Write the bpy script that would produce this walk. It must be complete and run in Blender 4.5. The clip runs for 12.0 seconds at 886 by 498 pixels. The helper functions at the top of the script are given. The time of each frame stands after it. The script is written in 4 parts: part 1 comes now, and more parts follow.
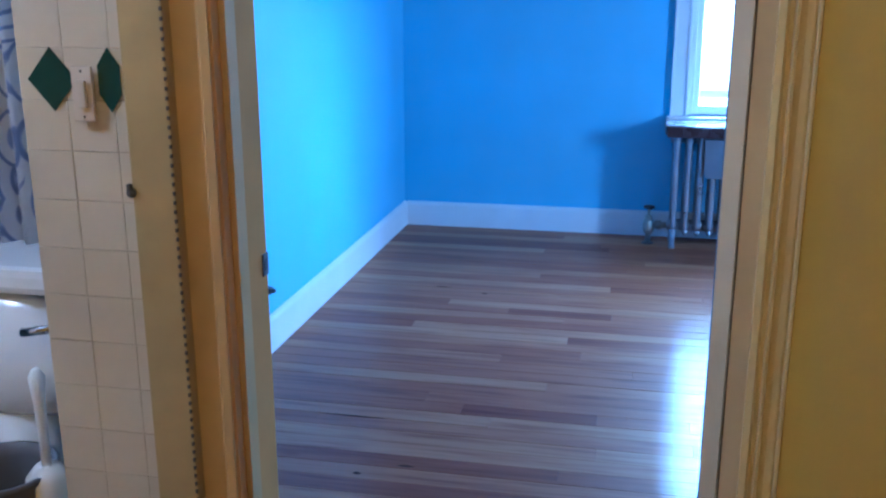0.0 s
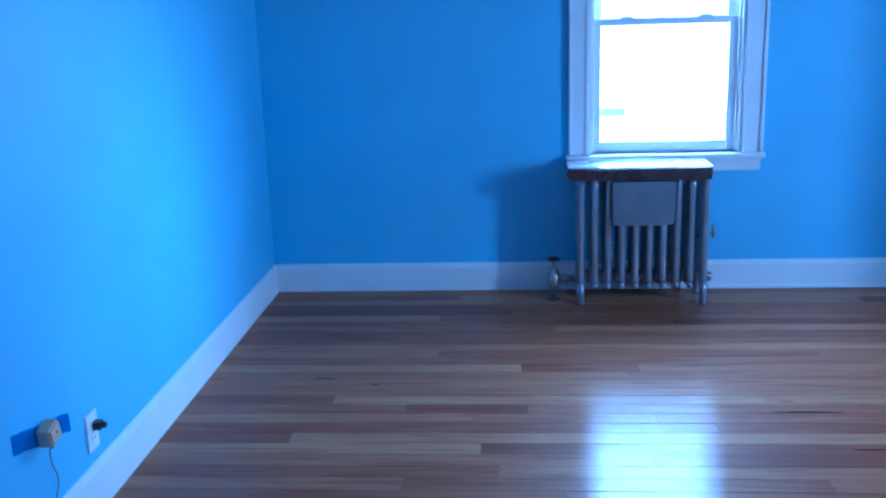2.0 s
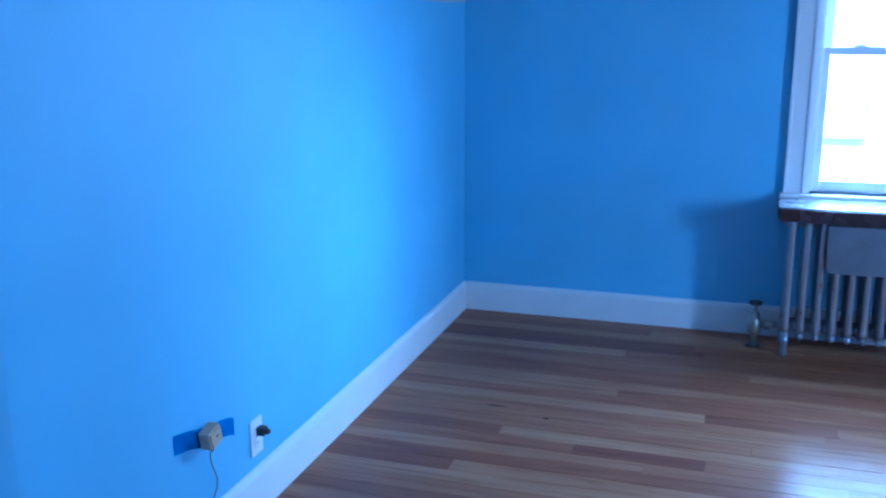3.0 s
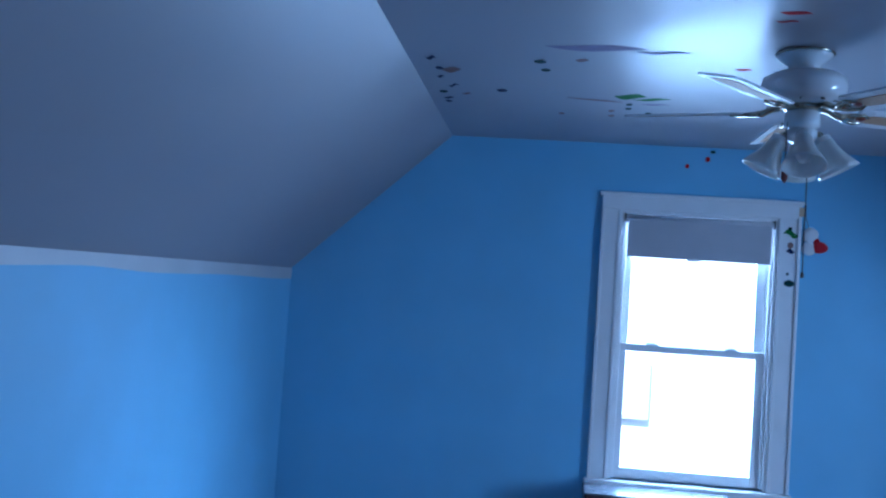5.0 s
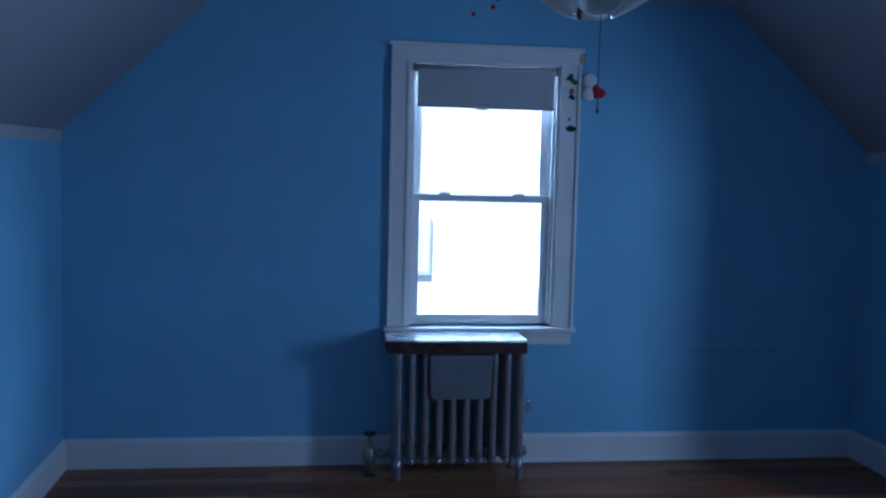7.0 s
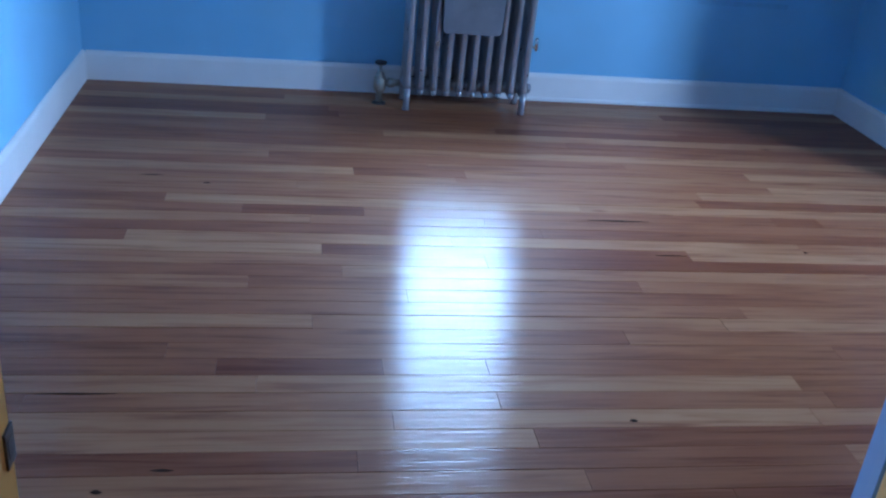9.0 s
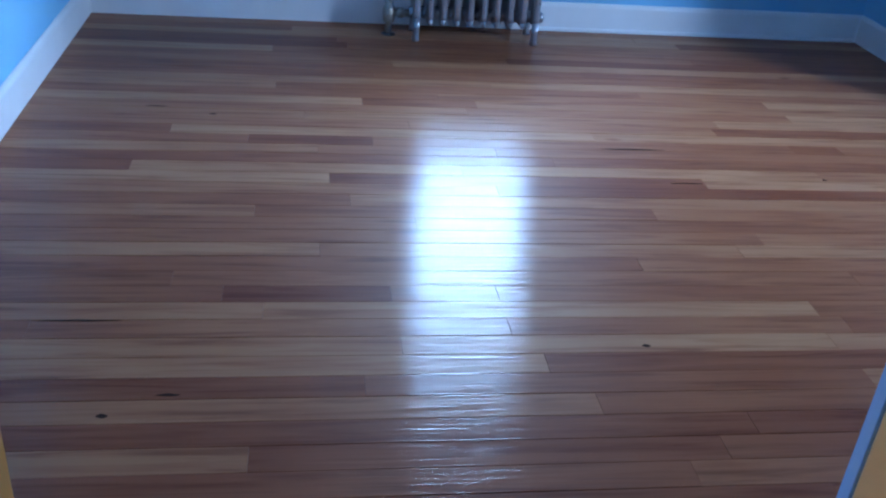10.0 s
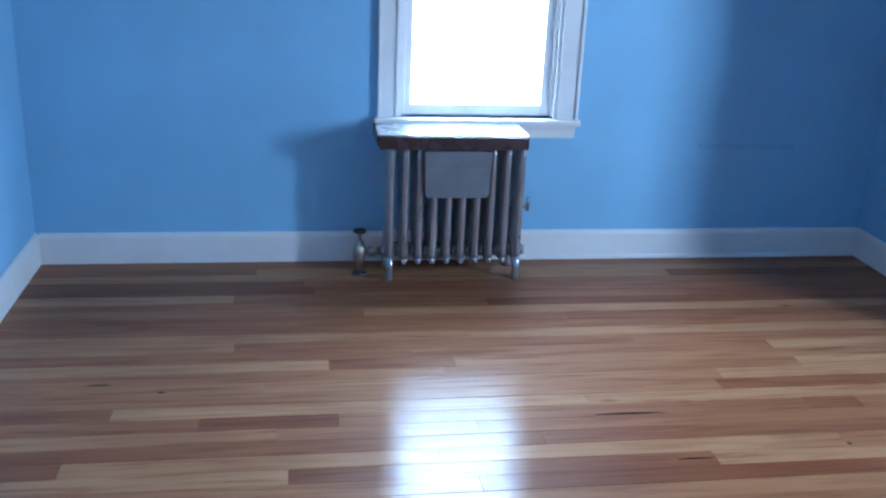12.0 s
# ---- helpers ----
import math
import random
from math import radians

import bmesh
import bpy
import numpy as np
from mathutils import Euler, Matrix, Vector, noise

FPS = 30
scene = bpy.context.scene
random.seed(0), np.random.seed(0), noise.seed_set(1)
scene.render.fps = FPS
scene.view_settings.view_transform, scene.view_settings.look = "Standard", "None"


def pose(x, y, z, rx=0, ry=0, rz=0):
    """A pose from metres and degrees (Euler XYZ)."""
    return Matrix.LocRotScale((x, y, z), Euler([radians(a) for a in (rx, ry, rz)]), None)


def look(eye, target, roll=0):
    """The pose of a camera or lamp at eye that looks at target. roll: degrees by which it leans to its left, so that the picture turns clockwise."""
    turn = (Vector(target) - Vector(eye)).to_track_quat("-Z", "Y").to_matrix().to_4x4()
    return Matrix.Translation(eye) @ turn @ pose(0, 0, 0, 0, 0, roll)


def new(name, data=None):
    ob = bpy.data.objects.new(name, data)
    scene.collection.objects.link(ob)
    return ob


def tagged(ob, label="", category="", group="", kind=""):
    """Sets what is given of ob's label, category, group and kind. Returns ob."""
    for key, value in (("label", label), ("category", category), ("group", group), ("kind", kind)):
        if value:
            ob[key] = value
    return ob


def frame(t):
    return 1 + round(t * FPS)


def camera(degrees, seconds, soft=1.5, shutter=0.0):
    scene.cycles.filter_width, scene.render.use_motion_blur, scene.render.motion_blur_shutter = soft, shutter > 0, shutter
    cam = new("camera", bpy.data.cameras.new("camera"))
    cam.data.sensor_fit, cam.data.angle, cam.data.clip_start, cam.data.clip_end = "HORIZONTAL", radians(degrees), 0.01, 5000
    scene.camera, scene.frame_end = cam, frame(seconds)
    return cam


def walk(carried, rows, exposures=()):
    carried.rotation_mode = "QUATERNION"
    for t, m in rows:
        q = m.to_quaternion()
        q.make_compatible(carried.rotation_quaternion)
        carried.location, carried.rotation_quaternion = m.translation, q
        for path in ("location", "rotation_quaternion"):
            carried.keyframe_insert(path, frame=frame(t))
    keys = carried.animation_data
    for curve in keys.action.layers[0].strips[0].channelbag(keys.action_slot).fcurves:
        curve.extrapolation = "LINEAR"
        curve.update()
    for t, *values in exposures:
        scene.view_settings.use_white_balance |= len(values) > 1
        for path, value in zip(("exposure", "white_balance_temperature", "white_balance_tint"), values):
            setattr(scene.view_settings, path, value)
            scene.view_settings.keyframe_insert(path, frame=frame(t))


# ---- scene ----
cam = camera(50.0, 12.0, soft=2.3)
PATH = [
    (0, (1.386, -5.490, 1.358), (0.990, -3.600, 0.839), -0.1),
    (0.5, (1.339, -5.211, 1.416), (1.050, -3.303, 0.889), -1.6),
    (1, (1.332, -4.982, 1.429), (1.058, -3.059, 0.952), -2.3),
    (1.5, (1.269, -4.814, 1.448), (0.993, -2.901, 0.937), 0.1),
    (2, (1.254, -4.748, 1.426), (1.106, -2.815, 0.934), -1.8),
    (2.5, (1.333, -4.602, 1.437), (0.825, -2.729, 0.954), -0.4),
    (2.7, (1.357, -4.587, 1.447), (0.765, -2.74, 0.958), -0.3),
    (4.3, (1.358, -4.779, 1.528), (0.892, -2.839, 1.403), 3.1),
    (4.5, (1.347, -4.743, 1.531), (0.947, -2.784, 1.473), 3.5),
    (5, (1.28, -4.698, 1.544), (1.062, -2.711, 1.633), 3.8),
    (5.5, (1.231, -4.632, 1.549), (1.261, -2.636, 1.677), 1.7),
    (6, (1.172, -4.648, 1.511), (1.428, -2.665, 1.546), 1.1),
    (6.5, (1.176, -4.615, 1.479), (1.372, -2.624, 1.467), 0.2),
    (7, (1.179, -4.646, 1.471), (1.447, -2.671, 1.305), 1.4),
    (7.5, (1.12, -4.617, 1.49), (1.458, -2.699, 1.034), -0.2),
    (7.7, (1.11, -4.657, 1.509), (1.462, -2.789, 0.889), -0.9),
    (9.3, (1.029, -4.788, 1.422), (1.341, -3.026, 0.527), 6.3),
    (9.5, (1.041, -4.785, 1.389), (1.337, -3.034, 0.468), 5.5),
    (10, (1.063, -4.77, 1.388), (1.346, -3.049, 0.41), 4.9),
    (10.5, (1.081, -4.693, 1.453), (1.385, -2.922, 0.575), 5.8),
    (11, (1.141, -4.587, 1.514), (1.423, -2.789, 0.686), 7.5),
    (11.5, (1.16, -4.441, 1.522), (1.419, -2.621, 0.732), 5.5),
    (12, (1.17, -4.289, 1.576), (1.473, -2.427, 0.913), 2.5),
]
EXPOSURE = [(0, 2.68, 3860, 8), (0.8, 2.40, 3740, 8), (1.5, 2.2, 3760, 8), (2.5, 2.27, 3920, 8), (2.7, 2.3, 3950, 8), (4.3, 2.1, 4250, 9), (5.0, 1.55, 4400, 10), (5.5, 1.1, 4450, 10), (6.5, 0.75, 4600, 10), (7.0, 0.68, 4650, 10), (7.3, 1.0, 4650, 10), (7.7, 1.92, 4670, 10), (9.3, 2.33, 4750, 11.5), (10.5, 2.38, 4800, 9.5), (11, 2.38, 4980, 7.5), (12, 2.63, 5280, 8)]
walk(cam, [(t, look(eye, target, roll)) for t, eye, target, roll in PATH], EXPOSURE)

# ---- plan: x along the window wall, y from the window wall (0) towards the door (negative), z up ----
W = 4.03            # room width
DY = -4.225         # room face of the door wall
LY = -4.106         # room end of the left jamb, beside the bathroom alcove
CEIL = 2.325
KNEE = 1.612        # where the slope starts
SLOPE_X = 0.775     # how far in the slope meets the flat ceiling
OPEN_L, OPEN_R = 0.806, 1.509   # doorway
DOOR_H = 2.03
WIN_L, WIN_R, WIN_B, WIN_T = 1.632, 2.372, 0.695, 2.0   # clear opening of the window
DORM_A, DORM_B, DORM_D = -1.36, -3.10, 0.90   # dormer on the far side
HALL_L, HALL_R, HALL_BACK = 0.761, 1.579, -6.6

# ---- world and lights ----
world = bpy.data.worlds.new("sky")
scene.world = world
world.use_nodes = True
wn = world.node_tree
sky = wn.nodes.new("ShaderNodeTexSky")
sky.sky_type, sky.sun_disc = "NISHITA", False
sky.sun_elevation, sky.sun_rotation = radians(51), radians(202)
wn.links.new(sky.outputs[0], wn.nodes["Background"].inputs[0])
wn.nodes["Background"].inputs[1].default_value = 0.10
sun = new("sun", bpy.data.lights.new("sun", "SUN"))
sun.data.energy, sun.data.angle, sun.data.color = 5.0, radians(0.6), (1.0, 0.96, 0.9)
sun.matrix_world = look((0, 0, 20), (6, 15, 0))


def window_light(name, m, w, h, watts, colour):
    lamp = new(name, bpy.data.lights.new(name, "AREA"))
    lamp.data.shape, lamp.data.size, lamp.data.size_y = "RECTANGLE", w, h
    lamp.data.energy, lamp.data.color = watts, colour
    lamp.matrix_world = m
    return lamp


window_light("window_daylight", look((2.002, 0.28, 1.42), (2.002, -3, 0.35)), 0.71, 1.22, 18, (0.64, 0.83, 1.0)).data.spread = radians(138)
window_light("dormer_daylight", look((W + DORM_D + 0.1, -2.72, 1.40), (1.2, 0, 0.7)), 0.34, 1.10, 9.8, (0.70, 0.85, 1.0)).data.spread = radians(140)
# added narrow lamp that makes the bright patch on the left wall, no known source
window_light("left_wall_patch_lamp", look((W + DORM_D + 0.08, -2.45, 1.50), (0, -1.45, 0.62)), 0.30, 0.6, 0.70, (0.62, 0.80, 1.0)).data.spread = radians(27)
# added fill lamps for hall and bathroom, their sources are unseen
hall_fill = new("hall_fill_light", bpy.data.lights.new("hall_fill_light", "POINT"))
hall_fill.data.energy, hall_fill.data.color, hall_fill.data.shadow_soft_size = 3.5, (1.0, 0.61, 0.21), 0.09
hall_fill.location = (1.32, -5.85, 2.12)
bath_fill = new("bath_fill_light", bpy.data.lights.new("bath_fill_light", "POINT"))
bath_fill.data.energy, bath_fill.data.color, bath_fill.data.shadow_soft_size = 10.0, (1.0, 0.90, 0.78), 0.09
bath_fill.location = (-0.35, -4.9, 2.12)


# ---- materials ----
def nodes_of(name):
    m = bpy.data.materials.new(name)
    m.use_nodes = True
    return m, m.node_tree, m.node_tree.nodes["Principled BSDF"]


def ramp_node(nt, stops):
    r = nt.nodes.new("ShaderNodeValToRGB")
    e = r.color_ramp.elements
    while len(e) < len(stops):
        e.new(0.5)
    for k, (p, c) in zip(e, stops):
        k.position, k.color = p, (*c, 1)
    return r


def surface(name, colour, rough=0.5, metal=0.0, vary=0.08, scale=6.0, grain=120.0, bump=0.05, rough_vary=0.08, spec=0.5, coat=0.0):
    """A plain material with two scales of variation in colour, gloss and relief."""
    m, nt, b = nodes_of(name)
    tex = nt.nodes.new("ShaderNodeTexCoord")
    big = nt.nodes.new("ShaderNodeTexNoise")
    big.inputs["Scale"].default_value, big.inputs["Detail"].default_value = scale, 5
    fine = nt.nodes.new("ShaderNodeTexNoise")
    fine.inputs["Scale"].default_value, fine.inputs["Detail"].default_value = grain, 3
    for n in (big, fine):
        nt.links.new(tex.outputs["Object"], n.inputs["Vector"])
    lo = [c * (1 - vary) for c in colour]
    hi = [min(1, c * (1 + vary)) for c in colour]
    r = ramp_node(nt, [(0.3, lo), (0.7, hi)])
    nt.links.new(big.outputs["Fac"], r.inputs["Fac"])
    nt.links.new(r.outputs["Color"], b.inputs["Base Color"])
    mr = nt.nodes.new("ShaderNodeMapRange")
    mr.inputs["To Min"].default_value, mr.inputs["To Max"].default_value = max(0.02, rough - rough_vary), min(1, rough + rough_vary)
    nt.links.new(big.outputs["Fac"], mr.inputs["Value"])
    nt.links.new(mr.outputs["Result"], b.inputs["Roughness"])
    bp = nt.nodes.new("ShaderNodeBump")
    bp.inputs["Strength"].default_value, bp.inputs["Distance"].default_value = bump, 0.002
    nt.links.new(fine.outputs["Fac"], bp.inputs["Height"])
    nt.links.new(bp.outputs["Normal"], b.inputs["Normal"])
    b.inputs["Metallic"].default_value = metal
    b.inputs["Specular IOR Level"].default_value = spec
    b.inputs["Coat Weight"].default_value = coat
    return m


def floor_wood(name):
    """Varnished fir strips: each board has its own tone, long grain and a few knots."""
    m, nt, b = nodes_of(name)
    geo = nt.nodes.new("ShaderNodeNewGeometry")
    info = nt.nodes.new("ShaderNodeObjectInfo")
    shift = nt.nodes.new("ShaderNodeVectorMath")
    shift.operation = "SCALE"
    shift.inputs[0].default_value = (7.3, 31.0, 3.0)
    nt.links.new(info.outputs["Random"], shift.inputs["Scale"])
    place = nt.nodes.new("ShaderNodeVectorMath")
    nt.links.new(geo.outputs["Position"], place.inputs[0])
    nt.links.new(shift.outputs[0], place.inputs[1])
    long_map = nt.nodes.new("ShaderNodeMapping")
    long_map.inputs["Scale"].default_value = (1.5, 26, 1)
    nt.links.new(place.outputs[0], long_map.inputs[0])
    grain = nt.nodes.new("ShaderNodeTexNoise")
    grain.inputs["Scale"].default_value, grain.inputs["Detail"].default_value, grain.inputs["Distortion"].default_value = 1.6, 7, 0.7
    nt.links.new(long_map.outputs[0], grain.inputs["Vector"])
    patch_map = nt.nodes.new("ShaderNodeMapping")
    patch_map.inputs["Scale"].default_value = (1.6, 6, 1)
    nt.links.new(place.outputs[0], patch_map.inputs[0])
    patch = nt.nodes.new("ShaderNodeTexNoise")
    patch.inputs["Scale"].default_value, patch.inputs["Detail"].default_value = 1.2, 4
    nt.links.new(patch_map.outputs[0], patch.inputs["Vector"])
    tone = ramp_node(nt, [(0.0, (0.155, 0.047, 0.020)), (0.22, (0.212, 0.073, 0.030)), (0.5, (0.278, 0.115, 0.050)), (0.78, (0.362, 0.175, 0.081)), (1.0, (0.44, 0.232, 0.112))])
    tint = nt.nodes.new("ShaderNodeAttribute")
    tint.attribute_type, tint.attribute_name = "OBJECT", "tone"
    wob = nt.nodes.new("ShaderNodeMath")
    wob.operation = "MULTIPLY_ADD"
    wob.inputs[1].default_value, wob.inputs[2].default_value = 0.60, -0.21
    nt.links.new(patch.outputs["Fac"], wob.inputs[0])
    add = nt.nodes.new("ShaderNodeMath")
    soft_tone = nt.nodes.new("ShaderNodeMath")
    soft_tone.operation = "MULTIPLY"
    soft_tone.inputs[1].default_value = 0.80
    nt.links.new(tint.outputs["Fac"], soft_tone.inputs[0])
    nt.links.new(soft_tone.outputs[0], add.inputs[0])
    nt.links.new(wob.outputs[0], add.inputs[1])
    nt.links.new(add.outputs[0], tone.inputs["Fac"])
    streak = ramp_node(nt, [(0.28, (0.60, 0.50, 0.45)), (0.42, (0.85, 0.80, 0.77)), (0.55, (1, 1, 1)), (0.72, (1.0, 1.0, 0.98))])
    nt.links.new(grain.outputs["Fac"], streak.inputs["Fac"])
    mul = nt.nodes.new("ShaderNodeMix")
    mul.data_type, mul.blend_type = "RGBA", "MULTIPLY"
    mul.inputs["Factor"].default_value = 1.0
    nt.links.new(tone.outputs["Color"], mul.inputs["A"])
    nt.links.new(streak.outputs["Color"], mul.inputs["B"])
    spot_map = nt.nodes.new("ShaderNodeMapping")
    spot_map.inputs["Scale"].default_value = (1.3, 3.2, 1)
    nt.links.new(geo.outputs["Position"], spot_map.inputs[0])
    knot = nt.nodes.new("ShaderNodeTexVoronoi")
    knot.inputs["Scale"].default_value = 1.0
    nt.links.new(spot_map.outputs[0], knot.inputs["Vector"])
    dark = ramp_node(nt, [(0.008, (0.18, 0.13, 0.11)), (0.022, (0.75, 0.62, 0.55)), (0.06, (1, 1, 1))])
    nt.links.new(knot.outputs["Distance"], dark.inputs["Fac"])
    knots = nt.nodes.new("ShaderNodeMix")
    knots.data_type, knots.blend_type = "RGBA", "MULTIPLY"
    knots.inputs["Factor"].default_value = 1.0
    nt.links.new(mul.outputs["Result"], knots.inputs["A"])
    nt.links.new(dark.outputs["Color"], knots.inputs["B"])
    nt.links.new(knots.outputs["Result"], b.inputs["Base Color"])
    rr = nt.nodes.new("ShaderNodeMapRange")
    rr.inputs["To Min"].default_value, rr.inputs["To Max"].default_value = 0.42, 0.56
    nt.links.new(patch.outputs["Fac"], rr.inputs["Value"])
    nt.links.new(rr.outputs["Result"], b.inputs["Roughness"])
    ripple_map = nt.nodes.new("ShaderNodeMapping")
    ripple_map.inputs["Scale"].default_value = (0.2, 5.5, 1)
    nt.links.new(geo.outputs["Position"], ripple_map.inputs[0])
    ripple = nt.nodes.new("ShaderNodeTexNoise")
    ripple.inputs["Scale"].default_value, ripple.inputs["Detail"].default_value = 18, 4
    nt.links.new(ripple_map.outputs[0], ripple.inputs["Vector"])
    mixh = nt.nodes.new("ShaderNodeMath")
    mixh.operation = "MULTIPLY_ADD"
    mixh.inputs[1].default_value = 0.35
    nt.links.new(grain.outputs["Fac"], mixh.inputs[0])
    nt.links.new(ripple.outputs["Fac"], mixh.inputs[2])
    bp = nt.nodes.new("ShaderNodeBump")
    bp.inputs["Strength"].default_value, bp.inputs["Distance"].default_value = 0.18, 0.004
    nt.links.new(mixh.outputs[0], bp.inputs["Height"])
    nt.links.new(bp.outputs["Normal"], b.inputs["Normal"])
    film = nt.nodes.new("ShaderNodeBump")
    film.inputs["Strength"].default_value, film.inputs["Distance"].default_value = 0.42, 0.004
    nt.links.new(mixh.outputs[0], film.inputs["Height"])
    nt.links.new(film.outputs["Normal"], b.inputs["Coat Normal"])
    b.inputs["Coat Weight"].default_value, b.inputs["Coat Roughness"].default_value = 0.36, 0.064
    b.inputs["Specular IOR Level"].default_value = 0.06
    return m


def glass_pane(name):
    m, nt, b = nodes_of(name)
    nt.nodes.remove(b)
    clear = nt.nodes.new("ShaderNodeBsdfTransparent")
    gloss = nt.nodes.new("ShaderNodeBsdfGlossy")
    gloss.inputs["Roughness"].default_value = 0.02
    mix = nt.nodes.new("ShaderNodeMixShader")
    mix.inputs[0].default_value = 0.06
    nt.links.new(clear.outputs[0], mix.inputs[1])
    nt.links.new(gloss.outputs[0], mix.inputs[2])
    nt.links.new(mix.outputs[0], nt.nodes["Material Output"].inputs[0])
    return m


BLUE = surface("blue wall paint", (0.27, 0.495, 0.71), 0.55, vary=0.045, scale=3.0, grain=130, bump=0.2, spec=0.35)
# darker copy of the wall blue, set so the door face renders dimmer
DOOR_BLUE = surface("darkened wall blue of the door", (0.13, 0.22, 0.38), 0.5, vary=0.06, scale=5, grain=90, bump=0.1, spec=0.3)
# off-white ceiling and slopes, dimmed further in the colour to offset excess light
DIMMED_CEIL = surface("dimmed off-white semi-gloss ceiling paint", (0.36, 0.35, 0.375), 0.35, vary=0.03, scale=2.0, grain=60, bump=0.06, rough_vary=0.05, spec=0.28)
DIMMED_SLOPE = surface("dimmed off-white slope paint", (0.31, 0.305, 0.33), 0.5, vary=0.03, scale=2.0, grain=60, bump=0.08)
# trim white with the shade along the slope's foot put into the colour
SHADED_STRIP = surface("white strip paint darkened for shade", (0.50, 0.50, 0.52), 0.5, vary=0.05, scale=5, grain=90, bump=0.08)
TRIM = surface("white trim paint", (0.76, 0.75, 0.74), 0.38, vary=0.04, scale=5, grain=90, bump=0.08)
YELLOW = surface("golden yellow wall paint", (0.44, 0.235, 0.012), 0.8, vary=0.05, scale=2.5, grain=110, bump=0.12, spec=0.12)
CREAM = surface("cream trim paint", (0.65, 0.54, 0.26), 0.42, vary=0.06, scale=7, grain=60, bump=0.12)
# gold oversaturated in the colour to cancel blue window light on the jamb
WARMED_CREAM = surface("cream jamb paint warmed against blue light", (0.66, 0.37, 0.11), 0.85, vary=0.08, scale=7, grain=60, bump=0.12, spec=0.02)
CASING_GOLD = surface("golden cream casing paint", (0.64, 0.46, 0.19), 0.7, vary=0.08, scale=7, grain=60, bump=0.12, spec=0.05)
# darker, more olive tone than the other jambs
OLIVE_CREAM = surface("darker olive cream jamb paint", (0.42, 0.31, 0.12), 0.55, vary=0.10, scale=9, grain=60, bump=0.12, spec=0.25)
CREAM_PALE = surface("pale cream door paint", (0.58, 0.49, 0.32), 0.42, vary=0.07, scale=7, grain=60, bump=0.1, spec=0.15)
FLOOR_WOOD = floor_wood("varnished fir boards")
JOINT = surface("dark board joint", (0.05, 0.025, 0.015), 0.8, vary=0.2)
SILVER = surface("silver radiator paint", (0.40, 0.40, 0.42), 0.30, metal=0.85, vary=0.12, scale=14, grain=140, bump=0.12)
PAN_METAL = surface("galvanised pan metal", (0.22, 0.235, 0.265), 0.46, metal=0.6, vary=0.12, scale=10, grain=90, bump=0.05)
BRASS = surface("tarnished brass", (0.40, 0.37, 0.31), 0.42, metal=0.8, vary=0.2, scale=25, grain=140)
BLACK = surface("black plastic", (0.02, 0.02, 0.022), 0.45, vary=0.2)
# for the shelf board, and for the shade coloured into the door's hinge gap
SHELF_AND_GAP_DARK = surface("dark brown laminate and hinge gap shade", (0.055, 0.030, 0.028), 0.28, vary=0.25, scale=9, grain=70)
SHELF_TOP = surface("grey laminate top", (0.20, 0.20, 0.22), 0.26, vary=0.12, scale=8, grain=70, bump=0.03)
PLATE = surface("white plastic plate", (0.78, 0.77, 0.74), 0.35, vary=0.02)
CREAM_SWITCH = surface("ivory switch plastic", (0.60, 0.50, 0.375), 0.35, vary=0.03)
BEIGE = surface("beige plastic", (0.56, 0.40, 0.26), 0.45, vary=0.06, scale=20)
TAPE = surface("blue painter's tape", (0.05, 0.27, 0.68), 0.6, vary=0.08, scale=30, grain=200)
WIRE = surface("grey wire", (0.12, 0.10, 0.10), 0.5)
SHADE_CLOTH = surface("grey roller shade vinyl", (0.46, 0.45, 0.47), 0.7, vary=0.05, scale=6, grain=220, bump=0.1)
FAN_WHITE = surface("white fan enamel", (0.74, 0.73, 0.72), 0.25, vary=0.03, coat=0.3)
BRASSY = surface("polished brass ring", (0.45, 0.40, 0.30), 0.22, metal=0.9, vary=0.08)
CANE = surface("woven cane", (0.34, 0.20, 0.10), 0.7, vary=0.15, scale=90, grain=260, bump=0.35)
RED = surface("red vinyl and felt", (0.42, 0.02, 0.03), 0.8, vary=0.1, spec=0.15)
DARK_RED = surface("red-brown wood", (0.16, 0.035, 0.025), 0.4, vary=0.15)
GREEN = surface("green sticker", (0.05, 0.17, 0.045), 0.85, vary=0.2, scale=30, spec=0.12)
DARK_GREEN = surface("dark green sticker", (0.015, 0.045, 0.04), 0.85, vary=0.2, scale=30, spec=0.12)
NAVY = surface("navy sticker", (0.02, 0.03, 0.08), 0.85, vary=0.2, scale=30, spec=0.12)
LILAC = surface("faded lilac sticker", (0.25, 0.22, 0.33), 0.85, vary=0.1, scale=15, spec=0.12)
PEACH = surface("peach sticker", (0.24, 0.15, 0.13), 0.85, vary=0.15, scale=30, spec=0.12)
SNOW = surface("white felt", (0.75, 0.74, 0.73), 0.8, vary=0.06, scale=40, grain=200, bump=0.3)
TILE = surface("cream wall tile", (0.57, 0.485, 0.345), 0.3, vary=0.05, scale=9, grain=30, bump=0.03)
TILE_GREEN = surface("dark green tile", (0.012, 0.045, 0.036), 0.2, vary=0.15, scale=10)
GROUT = surface("pale grout", (0.53, 0.435, 0.31), 0.85, vary=0.12, scale=30)
PORCELAIN = surface("white porcelain", (0.78, 0.77, 0.76), 0.12, vary=0.02, coat=0.4)
CHROME = surface("chrome", (0.6, 0.6, 0.62), 0.12, metal=1.0, vary=0.04)
STEEL = surface("worn steel", (0.10, 0.095, 0.09), 0.45, metal=0.7, vary=0.25, scale=60)
GLASS = glass_pane("window glass")


